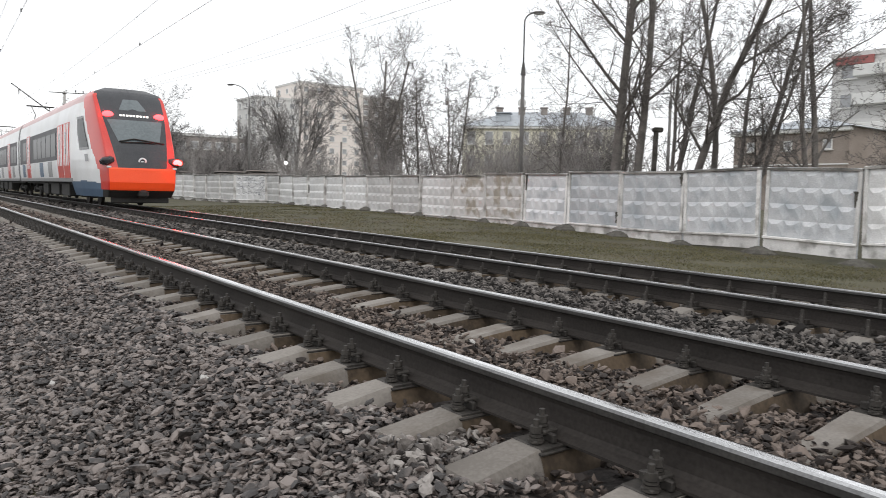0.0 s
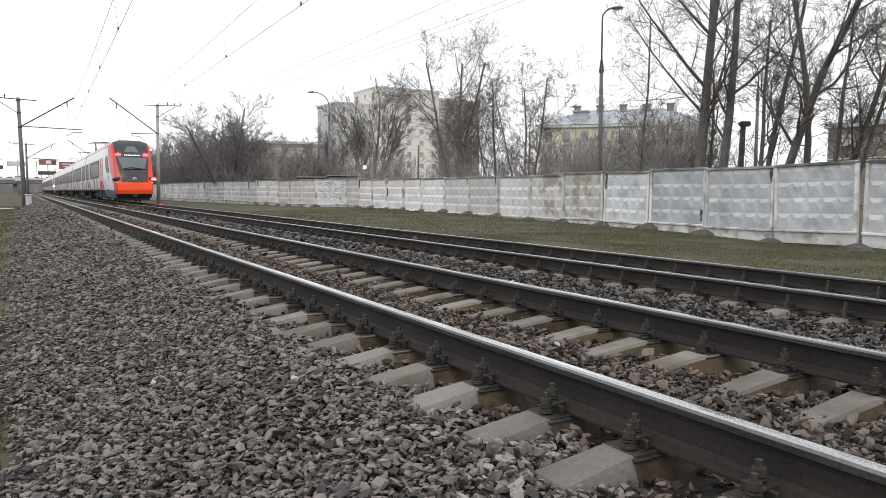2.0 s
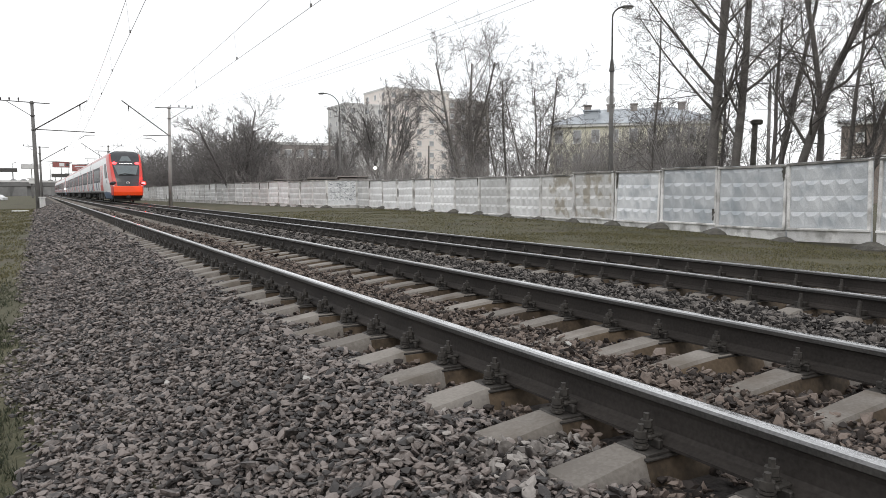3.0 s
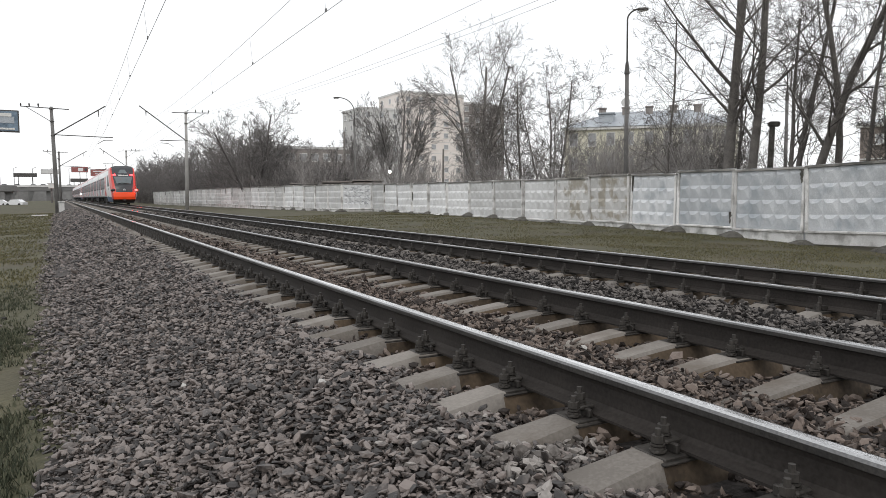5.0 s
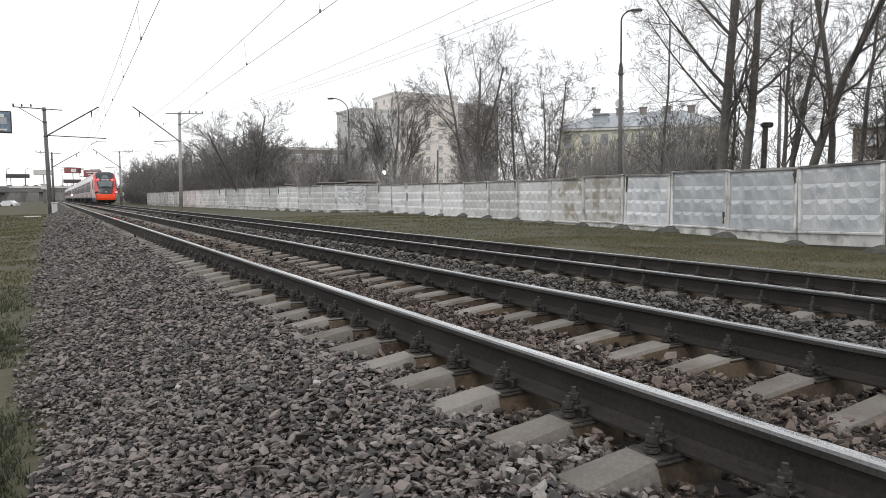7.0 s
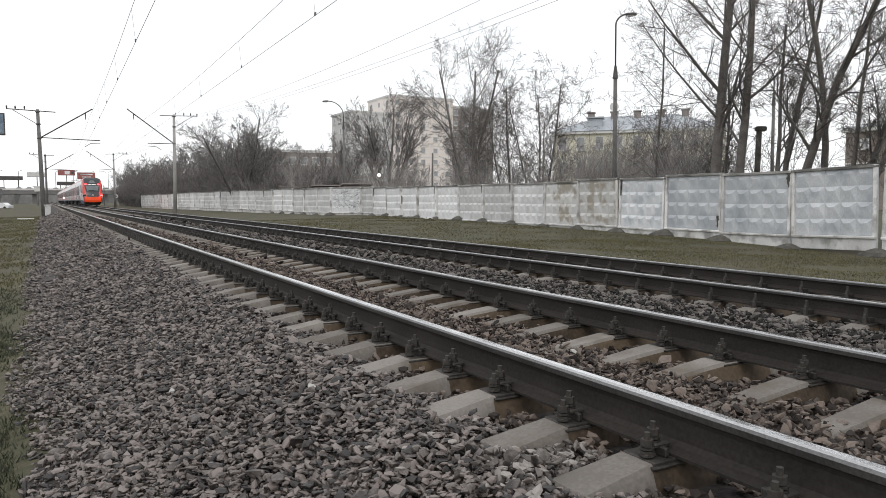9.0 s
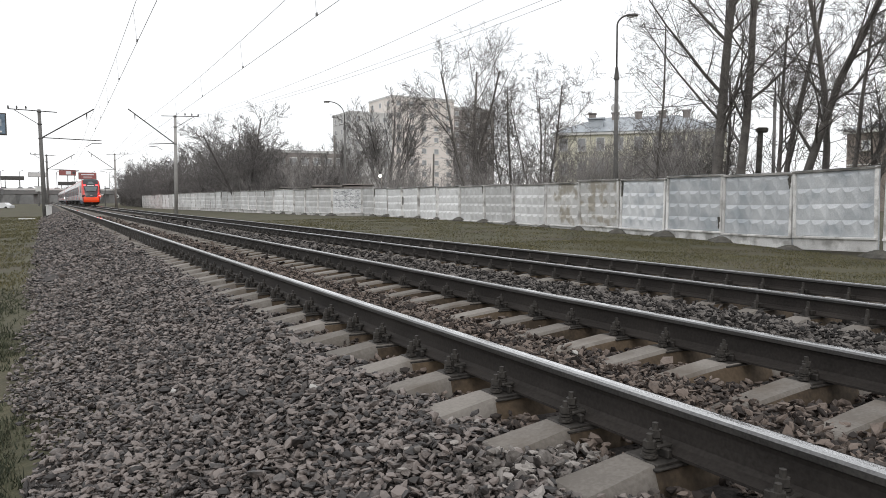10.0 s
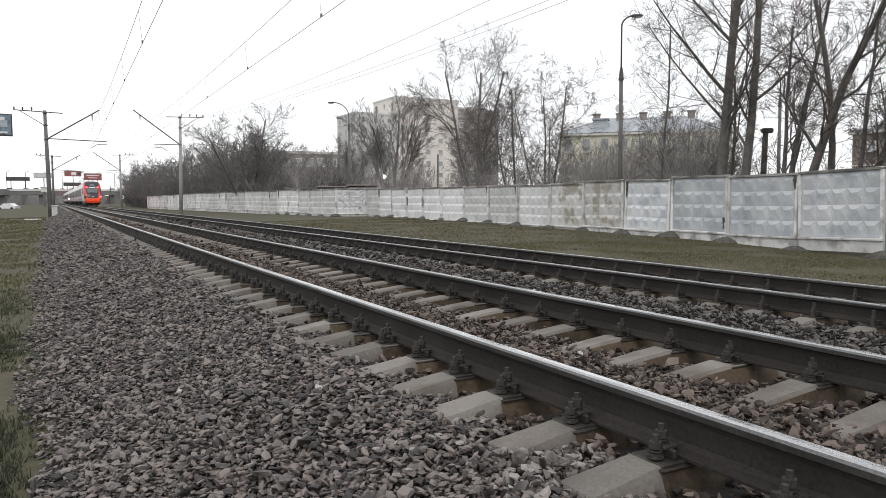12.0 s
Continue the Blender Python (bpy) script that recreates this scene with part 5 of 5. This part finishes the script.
def far_skyline():
    """Low uneven line of distant woods and roofs behind the bridge."""
    rng = random.Random(21)
    g = Geo()
    xs = [-420 + 3.0 * i for i in range(230)]
    hs = [6.5 + 2.2 * noise.noise((x * 0.03, 0, 1)) + 1.3 * noise.noise((x * 0.17, 0, 2)) + rng.uniform(-0.5, 0.5) for x in xs]
    for x, h in zip(xs, hs):
        g.v += [(x, 480, -2), (x, 480 + rng.uniform(-3, 3), h * 1.3), (x, 496, h * 1.25), (x, 496, -2)]
    for i in range(len(xs) - 1):
        for j in range(3):
            g.f.append((i * 4 + j, i * 4 + 4 + j, i * 4 + 5 + j, i * 4 + 1 + j))
            g.m.append(0)
    solo("backdrop", g, ["haze"], "distant grey-brown line of woods beyond the bridge", "woods", "structure")


far_skyline()


def saloon(x, y, z, paint, turn=90):
    t = thing("car", pose(x, y, z, 0, 0, turn), "small distant car on the road", "car", "distant cars")
    g = Geo()
    prof = [(-2.1, 0.3), (2.1, 0.3), (2.15, 0.75), (1.2, 0.9), (0.6, 1.42), (-0.9, 1.45), (-1.6, 0.95), (-2.15, 0.85)]
    g.v = [(0.85, a, b) for a, b in prof] + [(-0.85, a, b) for a, b in prof]
    n = len(prof)
    g.f = [tuple(range(n - 1, -1, -1)), tuple(range(n, 2 * n))] + [(k, (k + 1) % n, n + (k + 1) % n, n + k) for k in range(n)]
    g.m = [0] * len(g.f)
    part("body", g, [paint], t)
    for s in (-0.8, 0.8):
        for w in (-1.3, 1.3):
            g = Geo()
            g.tube([(s - 0.1, w, 0.32), (s + 0.1, w, 0.32)], 0.32, 12)
            part("wheel", g, ["t_black"], t)


rng_c = random.Random(9)
for k in range(16):
    saloon(-62 + 5.4 * k + rng_c.uniform(-1, 1), 398 + rng_c.choice((0, 6)), 7.95, rng_c.choice(("car_dark", "t_white", "t_grey", "car_dark")))
saloon(-15.2, 180, 0.0, "t_white", 60)
saloon(-19.0, 186, 0.0, "t_white", 80)


def billboard(x, y, z0, z1, w, face, turn, label, posts_n=1, blocks=(), base=-1.0):
    t = thing("billboard", pose(x, y, 0, 0, 0, turn), label, "billboard", "billboards")
    g = Geo()
    g.box((0, 0, (z0 + z1) / 2), (w, 0.5, z1 - z0), 0, None, 0.04)
    part("board", g, ["steel"], t)
    g = Geo()
    g.box((0, -0.27, (z0 + z1) / 2), (w - 0.3, 0.05, z1 - z0 - 0.3))
    part("poster", g, [face], t)
    for bx, bz, bw, bh, bm in blocks:
        g = Geo()
        g.box((bx * w, -0.31, z0 + bz * (z1 - z0)), (bw * w, 0.03, bh * (z1 - z0)))
        part("print_block", g, [bm], t)
    for k in range(posts_n):
        g = Geo()
        px = 0 if posts_n == 1 else (-0.3 + 0.6 * k) * w
        g.tube([(px, 0.1, base), (px, 0.1, z0 + 0.1)], 0.16, 8)
        part("post", g, ["steel"], t)


billboard(-11.2, 100, 9.35, 12.0, 5.2, "screen", 4, "dark blue billboard with a pale blurred picture", blocks=((0.15, 0.55, 0.5, 0.3, "b_roof"), (0.2, 0.75, 0.3, 0.2, "b_trim"), (0, 0.15, 0.8, 0.08, "b_trim")))
billboard(-3.1, 404, 15.5, 18.2, 7.6, "b_red", 0, "red and white billboard high above the bridge", blocks=((0.05, 0.5, 0.3, 0.6, "t_white"), (0.36, 0.5, 0.16, 0.5, "car_dark")), base=7.9)
billboard(5.8, 404, 13.6, 17.1, 8.2, "b_red", 0, "dark red billboard beside the bridge", blocks=((0, 0.7, 0.7, 0.14, "t_white"), (0, 0.35, 0.5, 0.1, "t_white")), base=7.9)
billboard(-27.0, 404, 13.0, 14.9, 10, "steel", 0, "grey road sign gantry seen from far", 2, base=7.9)
billboard(-3.5, 404, 10.6, 12.4, 8.0, "steel", 0, "grey road sign gantry seen from far", 2, base=7.9)
billboard(-16.0, 404, 14.6, 16.8, 8.5, "b_grey", 0, "pale grey billboard above the road", 1, base=7.9)


def clutter():
    # concrete cabinet and slab at the foot of the mast
    c = thing("relay_cabinet", pose(-3.75, 70.6, -0.55, 0, 0, 8), "pale concrete cabinet at the foot of a mast", "cabinet")
    g = Geo()
    g.box((0, 0, 0.75), (0.42, 0.42, 1.3), 0, None, 0.04)
    part("body", g, ["b_grey"], c)
    g = Geo()
    g.box((0, 0, 1.45), (0.55, 0.52, 0.1), 0, None, 0.03)
    part("lid", g, ["b_grey"], c)
    g = Geo()
    g.box((0, 0, 0.06), (1.3, 0.8, 0.12), 0, None, 0.03)
    part("slab", g, ["b_trim"], c)
    g = Geo()
    g.box((0, 0, 0.05), (1.2, 0.5, 0.1), 0, Matrix.Rotation(0.2, 3, "Z"), 0.02)
    solo("concrete_slab", g, ["b_trim"], "pale concrete slab lying in the grass", "slab", m=pose(-5.4, 69, land(-5.4, 69)))
    s = thing("track_sign", pose(5.9, 150, 0.45), "small round white track sign on a post", "sign")
    g = Geo()
    g.tube([(0, 0, -0.2), (0, 0, 2.0)], 0.05, 6)
    part("post", g, ["steel"], s)
    g = Geo()
    g.tube([(0, -0.06, 2.05), (0, -0.09, 2.05)], 0.36, 16)
    part("disc", g, ["b_trim"], s)
    g = Geo()
    g.tube([(0, -0.095, 2.05), (0, -0.1, 2.05)], 0.16, 12)
    part("centre", g, ["car_dark"], s)
    h = thing("signal_booth", pose(-10.0, 230, 0.3), "small white booth raised on a post beside the line", "booth")
    g = Geo()
    g.box((0, 0, 5.0), (1.5, 1.2, 1.3), 0, None, 0.05)
    part("body", g, ["b_trim"], h)
    g = Geo()
    g.box((0, 0, 5.75), (2.2, 1.5, 0.2), 0, None, 0.04)
    part("roof", g, ["b_grey"], h)
    g = Geo()
    g.tube([(0, 0, -0.6), (0, 0, 4.4)], 0.25, 8)
    part("post", g, ["mast"], h)
    g = Geo()
    g.tube([(0, 0, -0.3), (0, 0, 4.8)], [0.12, 0.1], 8)
    solo("short_post", g, ["mast"], "short grey concrete post beside the line", "post", m=pose(5.4, 190, 0.7))
    # pale rag at the foot of the fence and light scraps
    rng = random.Random(3)
    g = Geo()
    for k in range(7):
        for j in range(5):
            g.v.append((-0.45 + 0.15 * k, -0.25 + 0.125 * j, 0.03 + 0.16 * max(0, noise.noise((k * 0.7, j * 0.8, 2))) + 0.05 * rng.random()))
    g.f = [(k * 5 + j, k * 5 + 5 + j, k * 5 + 6 + j, k * 5 + 1 + j) for k in range(6) for j in range(4)]
    g.m = [0] * len(g.f)
    r = solo("rag", g, ["b_trim"], "crumpled pale sheet lying at the fence", "rag", m=pose(18.95, 40.9, land(18.95, 40.9), 0, 0, 80), smooth=True)
    mod = r.modifiers.new("thick", "SOLIDIFY")
    mod.thickness = 0.015


clutter()


# ---- ballast stones and grass ----
def stone_shapes(n, seed, cuts):
    """Angular pebbles: a coarse ball, flattened on random planes."""
    rng = np.random.RandomState(seed)
    bm = bmesh.new()
    bmesh.ops.create_icosphere(bm, subdivisions=1, radius=1.0)
    base = np.array([v.co[:] for v in bm.verts])
    faces = np.array([[v.index for v in f.verts] for f in bm.faces])
    bm.free()
    out = []
    for _ in range(n):
        v = base * (1 + 0.22 * rng.randn(len(base), 1).clip(-1.5, 1.5))
        for _ in range(cuts):
            d = rng.randn(3)
            d /= np.linalg.norm(d)
            h = rng.uniform(0.35, 0.75)
            over = (v @ d - h).clip(0, None)
            v = v - over[:, None] * d
        out.append(v * np.array([1.0, rng.uniform(0.5, 0.9), rng.uniform(0.3, 0.58)]))
    return out, faces


def turns(rng, n):
    q = rng.randn(n, 4)
    q /= np.linalg.norm(q, axis=1, keepdims=True)
    w, x, y, z = q.T
    return np.stack([np.stack([1 - 2 * (y * y + z * z), 2 * (x * y - z * w), 2 * (x * z + y * w)], 1), np.stack([2 * (x * y + z * w), 1 - 2 * (x * x + z * z), 2 * (y * z - x * w)], 1), np.stack([2 * (x * z - y * w), 2 * (y * z + x * w), 1 - 2 * (x * x + y * y)], 1)], 1)


SHAPES, STONE_FACES = stone_shapes(10, 5, 4)


def scatter(name, label, material, areas, seed, parent, lying=0.6, over=0.0):
    """Loose stones over rectangles of the bed: (x0, x1, y0, y1, per square metre, size)."""
    rng = np.random.RandomState(seed)
    allv, allf, o = [], [], 0
    for x0, x1, y0, y1, per, size in areas:
        n = int((x1 - x0) * (y1 - y0) * per)
        x, y = rng.uniform(x0, x1, n), rng.uniform(y0, y1, n)
        ragged = np.array([0.3 * noise.noise((0, b * 0.5, 9)) + 0.1 * noise.noise((0, b * 2.5, 4)) for b in y])
        keep = (x > -2.24 - 0.012 * np.minimum(y, 14) + ragged + rng.exponential(0.2, n)) | (x > -1.75) | (per < 20)
        for x_mid, shift, step in ((0.7975, 0.0, SLEEPER), (TRACK_2 + 0.7975, SHIFT_2, SLEEPER_2)):
            off = np.abs((y - shift - 0.0285 * (x - x_mid + 0.7975) + step / 2) % step - step / 2)
            keep &= ~((np.abs(x - x_mid) < 1.33) & (np.abs(x - x_mid) > 0.26) & (off < 0.115))
            for k in (-0.7975, 0.7975):
                keep &= ~(np.abs(x - x_mid - k) < 0.075)
        x, y = x[keep], y[keep]
        n = len(x)
        s = size * np.exp(rng.randn(n) * 0.28)
        z = np.array([max(bed_height(a) + rise(b), land(a + bend(b), b)) + 0.025 * noise.noise((a * 1.7, b * 1.7, 0)) for a, b in zip(x, y)])
        z = z + s * rng.uniform(-0.3, 1.25, n) + 0.02 * rng.rand(n) + over
        x = x + np.array([bend(b) for b in y])
        R, kind = turns(rng, n), rng.randint(0, len(SHAPES), n)
        flat = rng.rand(n) < lying
        spin = rng.uniform(0, 6.283, n)
        for k, v in enumerate(SHAPES):
            m = kind == k
            c, sn = np.cos(spin[m]), np.sin(spin[m])
            Rz = np.zeros((m.sum(), 3, 3))
            Rz[:, 0, 0], Rz[:, 0, 1], Rz[:, 1, 0], Rz[:, 1, 1], Rz[:, 2, 2] = c, -sn, sn, c, 1
            tx, ty = rng.randn(2, m.sum()) * 0.32
            tilt = np.zeros((m.sum(), 3, 3))
            tilt[:, 0, 0], tilt[:, 0, 2], tilt[:, 2, 0], tilt[:, 2, 2] = np.cos(ty), np.sin(ty), -np.sin(ty), np.cos(ty)
            tilt[:, 1, 1] = 1
            roll = np.zeros((m.sum(), 3, 3))
            roll[:, 0, 0] = 1
            roll[:, 1, 1], roll[:, 1, 2], roll[:, 2, 1], roll[:, 2, 2] = np.cos(tx), -np.sin(tx), np.sin(tx), np.cos(tx)
            Rm = np.where(flat[m][:, None, None], roll @ tilt @ Rz, R[m])
            p = np.einsum("nij,vj->nvi", Rm, v) * s[m][:, None, None] + np.stack([x[m], y[m], z[m]], 1)[:, None, :]
            f = STONE_FACES[None] + (o + np.arange(m.sum()) * len(v))[:, None, None]
            allv.append(p.reshape(-1, 3))
            allf.append(f.reshape(-1, 3))
            o += m.sum() * len(v)
    V, F = np.concatenate(allv), np.concatenate(allf)
    me = bpy.data.meshes.new(name)
    me.vertices.add(len(V))
    me.vertices.foreach_set("co", V.ravel())
    me.loops.add(F.size)
    me.loops.foreach_set("vertex_index", F.ravel())
    me.polygons.add(len(F))
    me.polygons.foreach_set("loop_start", np.arange(0, F.size, 3))
    me.materials.append(M[material])
    me.update(calc_edges=True)
    me.validate()
    me.polygons.foreach_set("use_smooth", [False] * len(F))
    ob = new(name, me)
    ob.parent = parent
    return tagged(ob, label, kind="stuff")


scatter("shoulder_stones", "loose flat angular grey-brown crushed stones on the ballast shoulder", "stone_side", [(-2.9, -0.3, 0.3, 5, 3500, 0.0195), (-4.2, -2.6, 0.2, 9, 14, 0.028), (-2.9, -0.3, 5, 12, 1900, 0.0215), (-2.9, -0.3, 12, 26, 600, 0.031), (-3.0, -0.3, 26, 70, 150, 0.048)], 4, BED, 0.85)
scatter("brown_stones", "loose angular brown crushed stones between the rails", "stone", [(-0.3, 2.3, -0.8, 9, 1700, 0.021), (-0.3, 2.3, 9, 24, 420, 0.031), (-0.3, 2.3, 24, 45, 55, 0.05)], 1, BED)
scatter("grey_stones", "loose angular grey crushed stones between the tracks", "stone_grey", [(2.2, 4.1, 0.5, 10, 1250, 0.024), (2.2, 3.9, 10, 26, 330, 0.038), (3.9, 6.9, 1.0, 12, 220, 0.035), (3.9, 6.9, 12, 26, 80, 0.045), (2.2, 6.9, 26, 50, 40, 0.06)], 2, BED)
scatter("pale_stones", "dusty pale grey stones round a sleeper end", "stone_pale", [(-0.7, -0.16, 0.56, 0.9, 1300, 0.022), (-0.95, -0.2, 0.35, 1.3, 150, 0.022)], 3, BED, 0.6, 0.012)


def single_stones():
    """The stones nearest to the eye, each of its own."""
    rng = random.Random(8)
    meshes = []
    for v in SHAPES:
        me = bpy.data.meshes.new("stone")
        me.from_pydata([tuple(p) for p in v], [], [tuple(int(i) for i in f) for f in STONE_FACES])
        me.materials.append(M["stone_side"])
        meshes.append(me)
    for k in range(280):
        x, y = rng.uniform(-2.1, -0.62), rng.uniform(0.55, 3.2)
        s = rng.uniform(0.02, 0.03)
        ob = part("stone", rng.choice(meshes), None, BED, "", pose(x + bend(y), y, bed_height(x) + rise(y) + 0.03 + 0.4 * s, rng.uniform(-30, 30), rng.uniform(-30, 30), rng.uniform(0, 360)))
        ob.scale = (s,) * 3
    white = bpy.data.meshes.new("stone")
    white.from_pydata([tuple(p) for p in SHAPES[2]], [], [tuple(int(i) for i in f) for f in STONE_FACES])
    white.materials.append(M["stone_white"])
    for x, y, s in ((1.34, 3.4, 0.05), (-0.83, 2.2, 0.026), (5.8, 44.0, 0.16), (-1.4, 3.1, 0.022), (0.9, 2.2, 0.03), (2.9, 5.5, 0.04), (-1.9, 1.8, 0.022)):
        ob = part("stone", white, None, BED, "pale stone", pose(x + bend(y), y, bed_height(x) + rise(y) + 0.05, 10, 15, 40 * x))
        ob.scale = (s,) * 3


single_stones()


def grass(name, label, areas, seed, skin="blade", bare=0.42):
    rng = np.random.RandomState(seed)
    V, F = [], []
    for x0, x1, y0, y1, per, h in areas:
        n = int((x1 - x0) * (y1 - y0) * per)
        for _ in range(n):
            x, y = rng.uniform(x0, x1), rng.uniform(y0, y1)
            if noise.noise((x * 0.5, y * 0.5, 5)) < -bare + 0.5 * rng.rand():
                continue
            side = x - bend(y)
            if -2.6 < side < 3 and rng.rand() < (side + 2.6) * 2.2:
                continue
            z = max(land(x, y), bed_height(x - bend(y)) + rise(y) if -2.75 < x - bend(y) < 7.95 else -9)
            for b in range(3):
                a, w, l = rng.uniform(0, 6.283), rng.uniform(0.003, 0.007) * (1 + 0.06 * y), h * rng.uniform(0.5, 1.5)
                bx, by = x + rng.uniform(-0.02, 0.02), y + rng.uniform(-0.02, 0.02)
                lx, ly = rng.uniform(-0.7, 0.7) * l, rng.uniform(-0.7, 0.7) * l
                o = len(V)
                c, s = math.cos(a) * w, math.sin(a) * w
                V += [(bx - c, by - s, z - 0.01), (bx + c, by + s, z - 0.01), (bx + lx, by + ly, z + l)]
                F.append((o, o + 1, o + 2))
    me = bpy.data.meshes.new(name)
    me.from_pydata(V, [], F)
    me.materials.append(M[skin])
    ob = new(name, me)
    return tagged(ob, label, "grass", kind="stuff")


grass("grass_verge", "short sparse grass along the ballast", [(-3.6, -1.95, 0.2, 4, 2400, 0.046), (-4.4, -2.0, 0.2, 8, 1000, 0.04), (-5.2, -2.35, 8, 13, 300, 0.04)], 1, "blade_dull", 0.5)
grass("dry_grass", "short brown-green grass on flat soil beside the line", [(-6, -2.4, 12, 22, 150, 0.04), (-8.5, -2.5, 20, 45, 70, 0.05), (-10, -2.6, 45, 80, 22, 0.06)], 4)
grass("grass_strip", "short dry grass between the line and the fence", [(6.8, 19.0, 0, 20, 200, 0.03), (6.8, 19.3, 20, 50, 40, 0.045)], 2)


motions()
